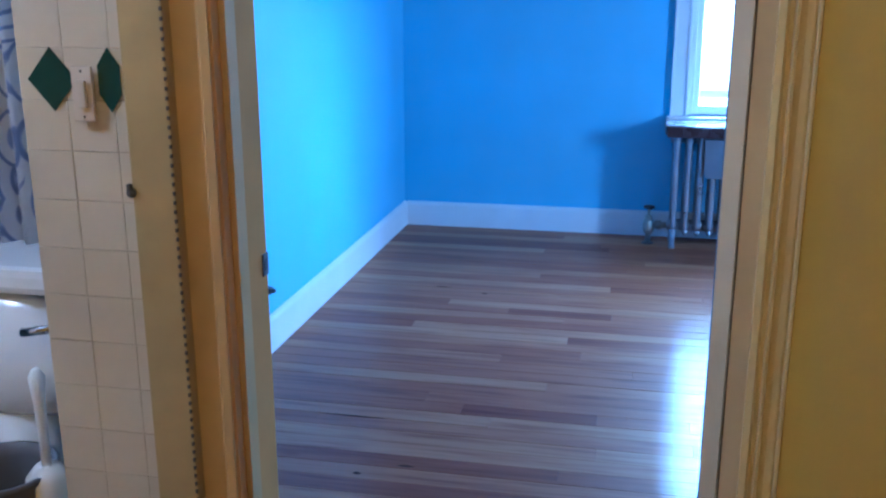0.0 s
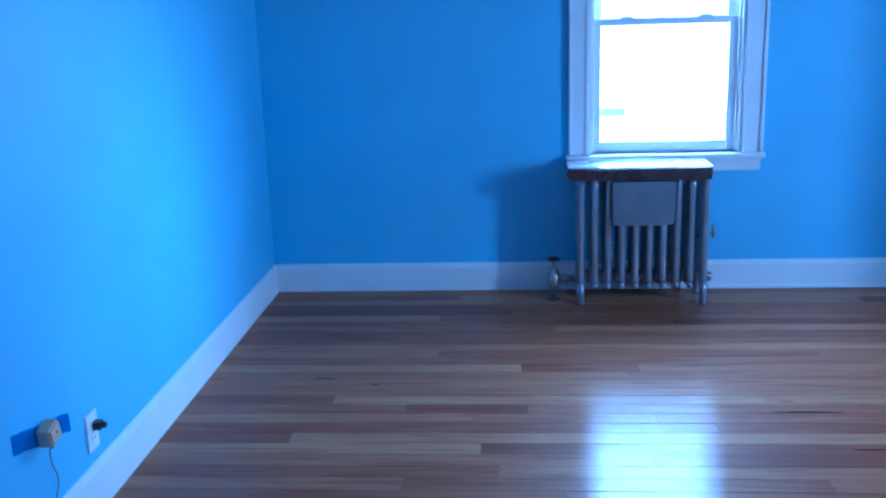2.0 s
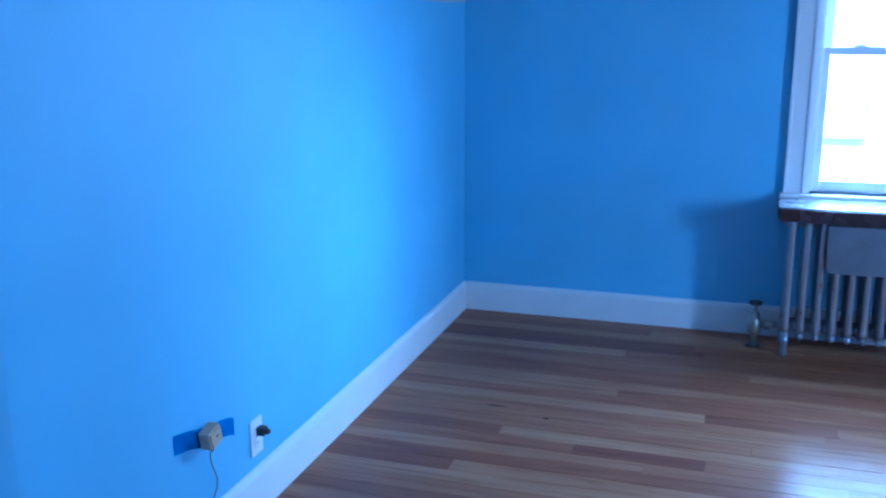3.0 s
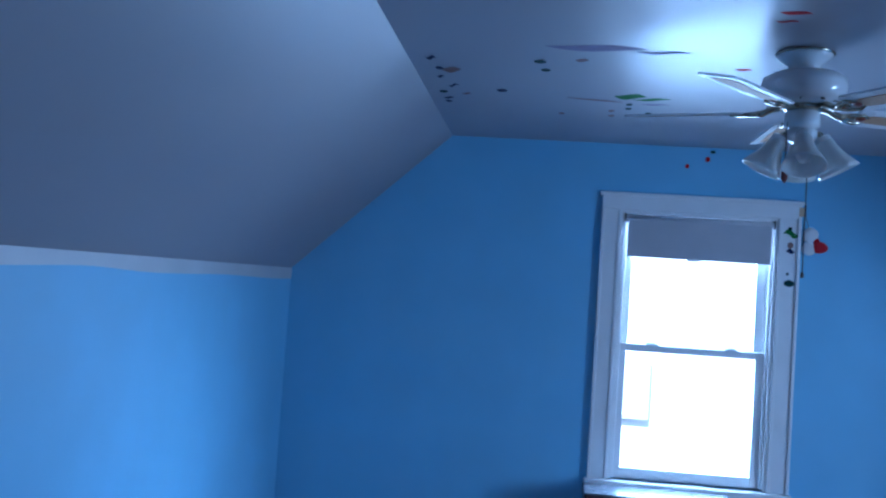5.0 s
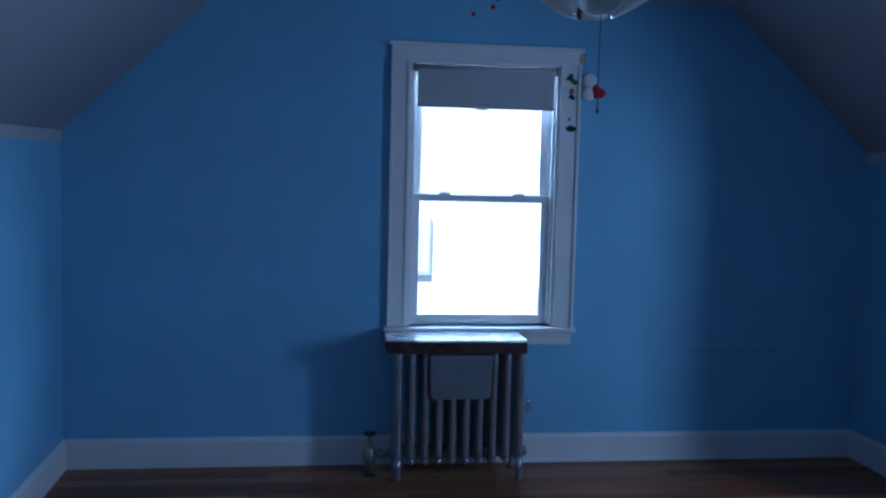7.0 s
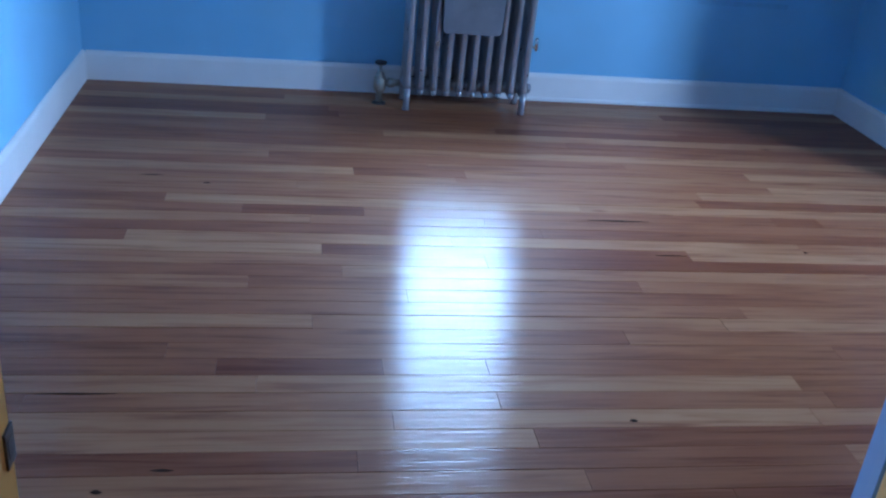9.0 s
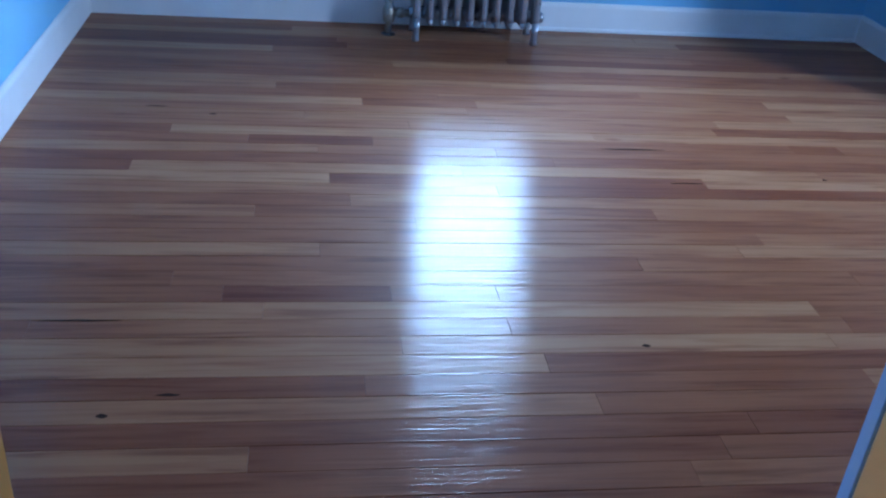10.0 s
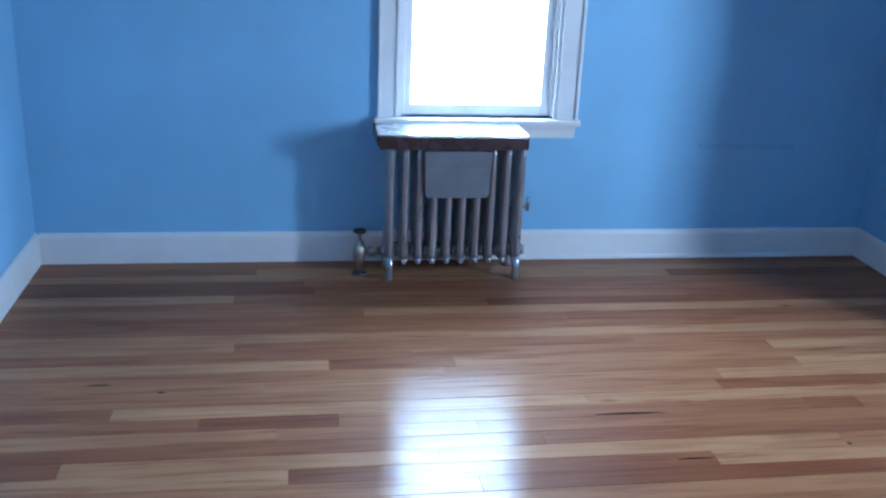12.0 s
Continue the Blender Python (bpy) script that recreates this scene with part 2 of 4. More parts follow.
def frosted(name):
    m, nt, b = nodes_of(name)
    b.inputs["Base Color"].default_value = (0.80, 0.80, 0.78, 1)
    b.inputs["Roughness"].default_value = 0.28
    b.inputs["Transmission Weight"].default_value = 0.35
    return m


FROST = frosted("frosted glass")


def curtain_cloth(name):
    """White cloth with looping blue-grey paisley rings."""
    m, nt, b = nodes_of(name)
    tex = nt.nodes.new("ShaderNodeTexCoord")
    vor = nt.nodes.new("ShaderNodeTexVoronoi")
    vor.inputs["Scale"].default_value = 7
    nt.links.new(tex.outputs["Object"], vor.inputs["Vector"])
    sine = nt.nodes.new("ShaderNodeMath")
    sine.operation = "MULTIPLY"
    sine.inputs[1].default_value = 42
    nt.links.new(vor.outputs["Distance"], sine.inputs[0])
    s2 = nt.nodes.new("ShaderNodeMath")
    s2.operation = "SINE"
    nt.links.new(sine.outputs[0], s2.inputs[0])
    r = ramp_node(nt, [(0.45, (0.82, 0.82, 0.86)), (0.7, (0.42, 0.46, 0.66)), (0.95, (0.26, 0.31, 0.52))])
    nt.links.new(s2.outputs[0], r.inputs["Fac"])
    nt.links.new(r.outputs["Color"], b.inputs["Base Color"])
    b.inputs["Roughness"].default_value = 0.8
    return m


CURTAIN = curtain_cloth("paisley curtain cloth")


# ---- mesh helpers ----
def part(name, bm, material, parent=None, label="", smooth=False):
    me = bpy.data.meshes.new(name)
    bm.normal_update()
    bm.to_mesh(me)
    bm.free()
    for p in me.polygons:
        p.use_smooth = smooth
    me.materials.append(material)
    ob = new(name, me)
    if parent is not None:
        ob.parent = parent
    if label:
        ob["label"] = label
    return ob


def empty(name, at, label, category, group="", kind=""):
    e = new(name)
    e.location = at
    e.empty_display_size = 0.05
    return tagged(e, label, category, group, kind)


def add_box(bm, lo, hi, bevel=0.0, m=None):
    c = [(a + b) / 2 for a, b in zip(lo, hi)]
    s = [max(1e-4, abs(b - a)) for a, b in zip(lo, hi)]
    geo = bmesh.ops.create_cube(bm, size=1.0)
    vs = geo["verts"]
    bmesh.ops.scale(bm, vec=s, verts=vs)
    bmesh.ops.translate(bm, vec=c, verts=vs)
    if bevel:
        es = list({e for v in vs for e in v.link_edges})
        out = bmesh.ops.bevel(bm, geom=es, offset=bevel, segments=2, affect="EDGES", profile=0.6)
        vs = [v for v in out["verts"]] + [v for v in vs if v.is_valid]
        vs = list(set(vs))
    if m is not None:
        bmesh.ops.transform(bm, matrix=m, verts=vs)
    return vs


def box(lo, hi, bevel=0.0, m=None):
    bm = bmesh.new()
    add_box(bm, lo, hi, bevel, m)
    return bm


def prism(points, axis, lo, hi, bm=None):
    """A flat outline (list of 2D points) swept along an axis. axis 'x': points are (y, z); 'y': (x, z); 'z': (x, y)."""
    bm = bm or bmesh.new()

    def at(p, d):
        return {"x": (d, p[0], p[1]), "y": (p[0], d, p[1]), "z": (p[0], p[1], d)}[axis]
    a = [bm.verts.new(at(p, lo)) for p in points]
    b = [bm.verts.new(at(p, hi)) for p in points]
    n = len(points)
    bm.faces.new(a)
    bm.faces.new(b[::-1])
    for i in range(n):
        bm.faces.new((a[i], b[i], b[(i + 1) % n], a[(i + 1) % n]))
    bmesh.ops.recalc_face_normals(bm, faces=bm.faces)
    return bm


def lathe(profile, steps=24, m=None, bm=None, close=True):
    """A profile of (radius, height) turned round the z axis."""
    bm = bm or bmesh.new()
    rings = []
    for r, z in profile:
        rings.append([bm.verts.new((r * math.cos(2 * math.pi * k / steps), r * math.sin(2 * math.pi * k / steps), z)) for k in range(steps)])
    for a, b in zip(rings, rings[1:]):
        for k in range(steps):
            bm.faces.new((a[k], a[(k + 1) % steps], b[(k + 1) % steps], b[k]))
    if close:
        bm.faces.new(rings[0][::-1])
        bm.faces.new(rings[-1])
    if m is not None:
        bmesh.ops.transform(bm, matrix=m, verts=[v for ring in rings for v in ring])
    return bm


def tube(points, radius, steps=10, bm=None, cap=True):
    """A round bar along a line of points."""
    bm = bm or bmesh.new()
    pts = [Vector(p) for p in points]
    rings, up = [], None
    for i, p in enumerate(pts):
        d = (pts[min(i + 1, len(pts) - 1)] - pts[max(i - 1, 0)]).normalized()
        if up is None:
            up = d.orthogonal().normalized()
        up = (up - d * up.dot(d)).normalized()
        side = d.cross(up)
        r = radius[i] if isinstance(radius, (list, tuple)) else radius
        rings.append([bm.verts.new(p + r * (math.cos(2 * math.pi * k / steps) * up + math.sin(2 * math.pi * k / steps) * side)) for k in range(steps)])
    for a, b in zip(rings, rings[1:]):
        for k in range(steps):
            bm.faces.new((a[k], a[(k + 1) % steps], b[(k + 1) % steps], b[k]))
    if cap:
        bm.faces.new(rings[0][::-1])
        bm.faces.new(rings[-1])
    return bm


def structure(name, bm, material, label, category):
    return tagged(part(name, bm, material), label, category, kind="structure")


# ---- large structure ----
floor = structure("floor", box((-0.02, DY, -0.10), (W + DORM_D + 0.2, 0.02, -0.022)), JOINT, "glossy varnished fir strip floor of the empty bedroom", "floor")

# window wall: gable outline with the window opening left free
T = 0.16
gable = bmesh.new()
prism([(-0.02, -0.1), (WIN_L, -0.1), (WIN_L, CEIL + 0.1), (-0.02, CEIL + 0.1)], "y", 0, T, gable)
prism([(WIN_R, -0.1), (W + 0.1, -0.1), (W + 0.1, CEIL + 0.1), (WIN_R, CEIL + 0.1)], "y", 0, T, gable)
prism([(WIN_L, -0.1), (WIN_R, -0.1), (WIN_R, WIN_B), (WIN_L, WIN_B)], "y", 0, T, gable)
prism([(WIN_L, WIN_T), (WIN_R, WIN_T), (WIN_R, CEIL + 0.1), (WIN_L, CEIL + 0.1)], "y", 0, T, gable)
structure("wall_window", gable, BLUE, "sky-blue painted gable wall around the window", "wall")
structure("wall_left", box((-0.12, DY, -0.1), (0, 0, KNEE + 0.05)), BLUE, "sky-blue painted knee wall under the slope", "wall")
right = bmesh.new()
add_box(right, (W, DORM_A, -0.1), (W + 0.12, 0, KNEE + 0.05))
add_box(right, (W, DY, -0.1), (W + 0.12, DORM_B, KNEE + 0.05))
structure("wall_right", right, BLUE, "sky-blue painted knee wall beside the dormer", "wall")
dormer = bmesh.new()
X1 = W + DORM_D
prism([(W + 0.12, -0.1), (X1, -0.1), (X1, CEIL + 0.1), (W - SLOPE_X, CEIL + 0.1), (W + 0.12, KNEE)], "y", DORM_A, DORM_A + 0.1, dormer)
prism([(W + 0.12, -0.1), (X1, -0.1), (X1, CEIL + 0.1), (W - SLOPE_X, CEIL + 0.1), (W + 0.12, KNEE)], "y", DORM_B - 0.1, DORM_B, dormer)
add_box(dormer, (X1, DORM_B - 0.1, -0.1), (X1 + 0.14, -2.9, CEIL + 0.1))
add_box(dormer, (X1, -2.0, -0.1), (X1 + 0.14, DORM_A + 0.1, CEIL + 0.1))
add_box(dormer, (X1, -2.9, -0.1), (X1 + 0.14, -2.0, 0.80))
add_box(dormer, (X1, -2.9, 2.0), (X1 + 0.14, -2.0, CEIL + 0.1))
structure("wall_dormer", dormer, BLUE, "sky-blue painted walls of the side dormer", "wall")

ceil = bmesh.new()
add_box(ceil, (SLOPE_X, DY, CEIL), (W - SLOPE_X, 0, CEIL + 0.12))
add_box(ceil, (W - SLOPE_X, DORM_B, CEIL), (X1, DORM_A, CEIL + 0.12))
structure("ceiling", ceil, DIMMED_CEIL, "flat white semi-gloss ceiling of the attic room, dimmed in its colour", "ceiling")
SAG = 0.011         # how much the foot of the left slope drops per metre towards the door
left_slope = prism([(0, KNEE), (SLOPE_X, CEIL), (SLOPE_X, CEIL + 0.15), (-0.12, KNEE + 0.05), (-0.12, KNEE)], "y", DY, 0)
for v in left_slope.verts:
    v.co.z += SAG * v.co.y if v.co.z < KNEE + 0.1 else 0
structure("ceiling_slope_left", left_slope, DIMMED_SLOPE, "white painted sloping ceiling above the knee wall, dimmed in its colour", "ceiling")
sl = bmesh.new()
for y0, y1 in ((DY, DORM_B), (DORM_A, 0)):
    prism([(W, KNEE), (W - SLOPE_X, CEIL), (W - SLOPE_X, CEIL + 0.15), (W + 0.12, KNEE + 0.05), (W + 0.12, KNEE)], "y", y0, y1, sl)
structure("ceiling_slope_right", sl, DIMMED_SLOPE, "white painted sloping ceiling above the knee wall, dimmed in its colour", "ceiling")


def wavy_trim(name, x, side):
    """The white strip on top of the knee wall; its lower edge was cut in by hand."""
    bm = bmesh.new()
    n = 44
    rows = []
    y0, y1 = (DY, 0) if side > 0 else (DORM_A, 0)
    for k in range(n + 1):
        y = y0 + (y1 - y0) * k / n
        high = KNEE + 0.001 + (SAG * y if side > 0 else 0)
        low = high - 0.055 + 0.0045 * -y + 0.006 * noise.noise((0, y * 2.1, side)) + 0.003 * math.sin(y * 5)
        rows.append([bm.verts.new(p) for p in ((x, y, low), (x + side * 0.004, y, low), (x + side * 0.004, y, high), (x, y, high))])
    for a, b in zip(rows, rows[1:]):
        for k in range(4):
            bm.faces.new((a[k], a[(k + 1) % 4], b[(k + 1) % 4], b[k]))
    bmesh.ops.recalc_face_normals(bm, faces=bm.faces)
    return structure(name, bm, SHADED_STRIP, "white painted strip along the top of the knee wall, shade in its colour", "trim")


wavy_trim("trim_left", 0.0, 1)
wavy_trim("trim_right", W, -1)


def base_profile(sign, at):
    """Baseboard section: offsets from the wall and heights."""
    return [(at, 0.0), (at + sign * 0.018, 0.0), (at + sign * 0.018, 0.125), (at + sign * 0.013, 0.138), (at + sign * 0.006, 0.144), (at, 0.145)]


BASE = "white painted wooden baseboard along the wall"
structure("baseboard_left", prism(base_profile(1, 0.0), "y", DY, 0), TRIM, BASE, "baseboard")
structure("baseboard_right", prism(base_profile(-1, W), "y", DORM_A, 0), TRIM, BASE, "baseboard")
structure("baseboard_window", prism(base_profile(-1, 0.0), "x", 0.018, W - 0.018), TRIM, BASE, "baseboard")
structure("trim_shoe", prism([(-0.018, 0.0), (-0.030, 0.0), (-0.030, 0.010), (-0.025, 0.016), (-0.018, 0.018)], "x", 2.24, W - 0.03), TRIM, "thin white shoe moulding at the foot of the baseboard", "trim")

# door wall, hall and bathroom shell
HY = -4.253         # hall face of the wall left of the doorway
ALC = -3.87         # back of the bathroom alcove beside the doorway
RJ = -4.319         # hall face of the right jamb
dw = bmesh.new()
add_box(dw, (0.535, HY + 0.004, -0.1), (OPEN_L - 0.02, LY, CEIL + 0.2))
add_box(dw, (0.535, LY, -0.1), (0.595, ALC + 0.06, CEIL + 0.2))
add_box(dw, (-0.12, ALC, -0.1), (0.535, ALC + 0.06, CEIL + 0.2))
add_box(dw, (OPEN_R + 0.062, RJ + 0.006, -0.1), (W + 0.2, DY, CEIL + 0.2))
add_box(dw, (OPEN_L - 0.02, HY + 0.004, DOOR_H + 0.022), (OPEN_R + 0.068, LY, CEIL + 0.2))
add_box(dw, (OPEN_L - 0.02, RJ + 0.006, DOOR_H + 0.022), (OPEN_R + 0.068, HY - 0.006, CEIL + 0.2))
structure("wall_door", dw, BLUE, "blue painted wall with the doorway, seen from the room", "wall")
hw = bmesh.new()
add_box(hw, (HALL_L - 0.11, HY - 0.004, 0), (OPEN_L - 0.02, HY + 0.004, 2.32))
add_box(hw, (HALL_L - 0.11, HY - 0.004, DOOR_H + 0.02), (HALL_R + 0.1, HY + 0.004, 2.32))
structure("wall_hall_end", hw, YELLOW, "golden-yellow painted end wall of the hall", "wall")
structure("wall_hall_right", box((HALL_R, HALL_BACK, 0), (HALL_R + 0.1, RJ + 0.002, 2.32)), YELLOW, "golden-yellow painted hall wall beside the doorway", "wall")
structure("wall_hall_back", box((-1.6, HALL_BACK - 0.1, 0), (HALL_R + 0.1, HALL_BACK, 2.32)), YELLOW, "golden-yellow painted back wall of the hall", "wall")
hl = bmesh.new()
BJ = HY - 0.03      # far jamb of the bathroom door
add_box(hl, (HALL_L - 0.11, HALL_BACK, 0), (HALL_L, BJ - 0.76, 2.32))
add_box(hl, (HALL_L - 0.11, BJ - 0.76, 2.03), (HALL_L, BJ, 2.32))
structure("wall_hall_left", hl, YELLOW, "golden-yellow painted hall wall with the bathroom doorway", "wall")
structure("ceiling_hall", box((-1.7, HALL_BACK - 0.1, 2.32), (W, HY - 0.004, 2.42)), DIMMED_SLOPE, "plain white ceiling over hall and bathroom", "ceiling")
structure("ceiling_alcove", box((-1.7, HY - 0.004, 2.32), (0.535, ALC, 2.42)), DIMMED_SLOPE, "plain white ceiling over the bathroom alcove", "ceiling")
hall_floor = structure("floor_hall", box((HALL_L - 0.11, HALL_BACK, -0.1), (HALL_R, DY, -0.004)), FLOOR_WOOD, "varnished wooden hall floor", "floor")
hall_floor["tone"] = 0.4
structure("floor_bathroom", box((-1.6, HALL_BACK, -0.1), (HALL_L - 0.11, ALC, -0.006)), GROUT, "pale bathroom floor", "floor")
structure("wall_bathroom_far", box((-1.7, HALL_BACK, 0), (-1.6, ALC, 2.32)), SNOW, "plain pale bathroom wall", "wall")
structure("wall_bathroom_end", box((-1.6, ALC - 0.004, 0), (0.535, ALC - 0.001, 2.32)), TILE, "plain cream bathroom wall behind the toilet", "wall")

# doorway: jambs, casings, stop and strike plate
JAMB = "cream painted door jamb with chipped edges"
structure("trim_jamb_left", box((OPEN_L - 0.022, HY - 0.002, 0), (OPEN_L, LY + 0.002, DOOR_H), 0.003), WARMED_CREAM, JAMB, "trim")
structure("trim_jamb_right", prism([(OPEN_R, RJ), (OPEN_R + 0.062, RJ), (OPEN_R + 0.062, RJ + 0.022), (OPEN_R + 0.030, RJ + 0.022), (OPEN_R + 0.002, RJ + 0.004)], "z", 0, DOOR_H), CREAM_PALE, JAMB, "trim")
structure("trim_jamb_head", box((OPEN_L - 0.022, RJ, DOOR_H), (OPEN_R + 0.060, LY + 0.002, DOOR_H + 0.022), 0.003), CREAM, JAMB, "trim")
structure("trim_stop_left", box((OPEN_L, HY + 0.02, 0), (OPEN_L + 0.010, HY + 0.055, DOOR_H), 0.002), CASING_GOLD, "cream painted door stop strip", "trim")


right_casing = [(0.0, 0.0), (0.0, 0.010), (0.008, 0.012), (0.012, 0.006), (0.017, 0.006), (0.0185, 0.013), (0.0215, 0.013), (0.023, 0.007), (0.030, 0.010), (0.038, 0.010), (0.0415, 0.007), (0.043, 0.014), (0.046, 0.014), (0.0475, 0.008), (0.0485, 0.0)]
structure("trim_casing_right", prism([(OPEN_R + 0.023 + a, RJ - o) for a, o in right_casing], "z", 0, DOOR_H + 0.09), CREAM, "cream painted moulded door casing", "trim")
left_casing = [(0.0, 0.0), (0.0, 0.004), (0.012, 0.006), (0.016, 0.004), (0.050, 0.005), (0.074, 0.006), (0.078, 0.008), (0.086, 0.008), (0.088, 0.0)]
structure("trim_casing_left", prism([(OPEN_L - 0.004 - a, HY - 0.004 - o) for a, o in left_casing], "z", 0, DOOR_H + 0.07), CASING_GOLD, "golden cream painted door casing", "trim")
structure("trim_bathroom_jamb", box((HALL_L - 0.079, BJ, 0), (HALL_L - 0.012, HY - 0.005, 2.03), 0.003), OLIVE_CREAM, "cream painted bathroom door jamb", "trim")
bead = bmesh.new()
for k in range(150):
    z = 0.02 + k * 0.0133
    add_box(bead, (HALL_L - 0.0155, BJ - 0.003, z), (HALL_L - 0.0125, BJ + 0.001, z + 0.0055))
structure("trim_bead", bead, STEEL, "row of small dark beads along the bathroom jamb", "trim")
strike = empty("strike_plate", (OPEN_L, LY - 0.012, 0.940), "dark worn steel strike plate on the cream jamb", "strike plate")
part("plate", box((0, -0.009, -0.018), (0.0025, 0.013, 0.018), 0.0008), STEEL, strike)
part("latch_hole", box((0.0025, -0.005, -0.009), (0.003, 0.006, 0.009)), BLACK, strike)
bath_strike = empty("latch_pin", (HALL_L - 0.080, BJ, 1.085), "small dark steel latch on the bathroom jamb", "latch")
bath_strike.scale = (0.62, 0.62, 0.62)
part("boss", lathe([(0.012, 0), (0.012, 0.004), (0.008, 0.008), (0.006, 0.014)], 14, pose(0, 0, 0, 90)), STEEL, bath_strike, smooth=True)
part("tongue", box((-0.006, -0.013, -0.006), (0.004, -0.001, 0.022), 0.002), STEEL, bath_strike)

# the bedroom door stands wide open into the room, hinged beside the right jamb; its room side is darker blue than the
# walls
door = empty("door_1", (1.4866, -4.2601, 0.0), "wide open bedroom door with cream edges and darker blue inner face", "door", kind="structure")
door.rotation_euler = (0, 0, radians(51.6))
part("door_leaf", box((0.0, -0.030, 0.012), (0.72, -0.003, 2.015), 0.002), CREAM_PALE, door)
# added dark slab: the shade of the hinge gap put in as colour
part("door_gap_shade", box((0.003, -0.032, 0.014), (0.718, -0.030, 2.013)), SHELF_AND_GAP_DARK, door, "dark face standing in for the hinge gap's shade")
part("door_face", box((0.002, -0.003, 0.014), (0.718, 0.0, 2.013), 0.001), DOOR_BLUE, door, "darker blue inner face")
part("door_knob", lathe([(0.010, 0), (0.010, 0.03), (0.026, 0.045), (0.028, 0.06), (0.018, 0.072)], 20, pose(0.66, -0.032, 0.96, 90)), BRASS, door, "brass door knob", True)
for z in (0.25, 1.75):
    part("hinge", tube([(-0.005, -0.036, z - 0.045), (-0.005, -0.036, z + 0.045)], 0.005), STEEL, door)

# bathroom corner seen past the doorway: tiles, switch, curtain, toilet, brush
TS = 0.0735
stub = structure("wall_tiled", box((0.505, HY - 0.003, 0), (HALL_L - 0.02, HY + 0.02, 2.30)), GROUT, "cream square tiled bathroom wall with green diamond insets", "wall")

# ---- window ----
win = empty("window_1", (2.002, 0.0, WIN_B), "white double-hung sash window with lower sash closed", "window", kind="structure")
win_at = Vector((2.002, 0.0, WIN_B))


def wpart(name, bm, material, label="", parent=None, smooth=False):
    bmesh.ops.translate(bm, vec=-win_at, verts=bm.verts)
    return part(name, bm, material, parent or win, label, smooth)


def casing_bm(x0, x1, z0, z1, upright):
    bm = box((x0, -0.020, z0), (x1, 0.0, z1), 0.003)
    if upright:
        inner = x1 if x1 < 2.0 else x0
        s = -1 if x1 < 2.0 else 1
        add_box(bm, (min(inner, inner + s * 0.016), -0.026, z0), (max(inner, inner + s * 0.016), -0.019, z1), 0.002)
        outer = x0 if x1 < 2.0 else x1
        add_box(bm, (min(outer, outer - s * 0.014), -0.030, z0), (max(outer, outer - s * 0.014), -0.019, z1), 0.002)
    return bm


wpart("casing_left", casing_bm(1.535, 1.630, 0.695, 2.0, True), TRIM)
wpart("casing_right", casing_bm(2.374, 2.476, 0.695, 2.0, True), TRIM)
head = box((1.535, -0.021, 2.0), (2.478, 0.0, 2.070), 0.003)
add_box(head, (1.522, -0.034, 2.066), (2.492, 0.0, 2.084), 0.004)
wpart("casing_head", head, TRIM)
wpart("window_sill", box((1.520, -0.055, 0.667), (2.486, 0.05, 0.695), 0.008), TRIM)
ap = box((1.545, -0.018, 0.604), (2.470, 0.0, 0.667), 0.004)
add_box(ap, (1.545, -0.026, 0.646), (2.470, -0.016, 0.667), 0.004)
wpart("window_apron", ap, TRIM)
wpart("jamb_left", box((1.630, -0.016, 0.695), (1.646, 0.155, 2.0), 0.001), TRIM)
wpart("jamb_right", box((2.358, -0.016, 0.695), (2.374, 0.155, 2.0), 0.001), TRIM)
wpart("jamb_head", box((1.646, -0.016, 1.984), (2.358, 0.155, 2.0), 0.001), TRIM)
wpart("head_stop", box((1.646, 0.020, 1.950), (2.358, 0.050, 1.984), 0.003), TRIM)
wpart("outer_sill", box((1.646, 0.05, 0.690), (2.358, 0.19, 0.705), 0.003), TRIM)
for x in (1.646, 2.344):
    wpart("parting_strip", box((x, 0.058, 0.705), (x + 0.014, 0.064, 1.984), 0.001), TRIM)
    wpart("stop_strip", box((x, 0.0, 0.705), (x + 0.014, 0.018, 1.984), 0.003), TRIM)


def sash(name, y0, y1, z0, z1, gx0, gx1, gz0, gz1):
    """A sash: two stiles, two rails and a pane."""
    bm = bmesh.new()
    add_box(bm, (1.648, y0, z0), (gx0, y1, z1), 0.003)
    add_box(bm, (gx1, y0, z0), (2.356, y1, z1), 0.003)
    add_box(bm, (gx0, y0 + 0.001, z0), (gx1, y1 - 0.001, gz0), 0.003)
    add_box(bm, (gx0, y0 + 0.001, gz1), (gx1, y1 - 0.001, z1), 0.003)
    s = wpart(name, bm, TRIM)
    pane = wpart("pane", box((gx0 - 0.004, (y0 + y1) / 2 - 0.002, gz0 - 0.004), (gx1 + 0.004, (y0 + y1) / 2 + 0.002, gz1 + 0.004)), GLASS, "clear window glass", s)
    pane.visible_shadow = False
    return s


lower = sash("sash_lower", 0.020, 0.056, 0.706, 1.350, 1.690, 2.303, 0.752, 1.316)
sash("sash_upper", 0.066, 0.100, 1.322, 1.982, 1.698, 2.300, 1.356, 1.945)
for x in (1.815, 2.190):
    lift = lathe([(0.034, 0.0), (0.033, 0.006), (0.022, 0.014), (0.008, 0.017)], 18, pose(x, 0.036, 1.350))
    bmesh.ops.scale(lift, vec=(1, 0.5, 1), space=Matrix.Translation((-x, -0.036, 0)), verts=lift.verts)
    wpart("sash_lock", lift, TRIM, "white painted sash catch", lower, True)
for x in (1.955, 2.010):
    wpart("sash_lift", box((x - 0.012, 0.012, 0.722), (x + 0.012, 0.020, 0.732), 0.002), TRIM, "", lower)

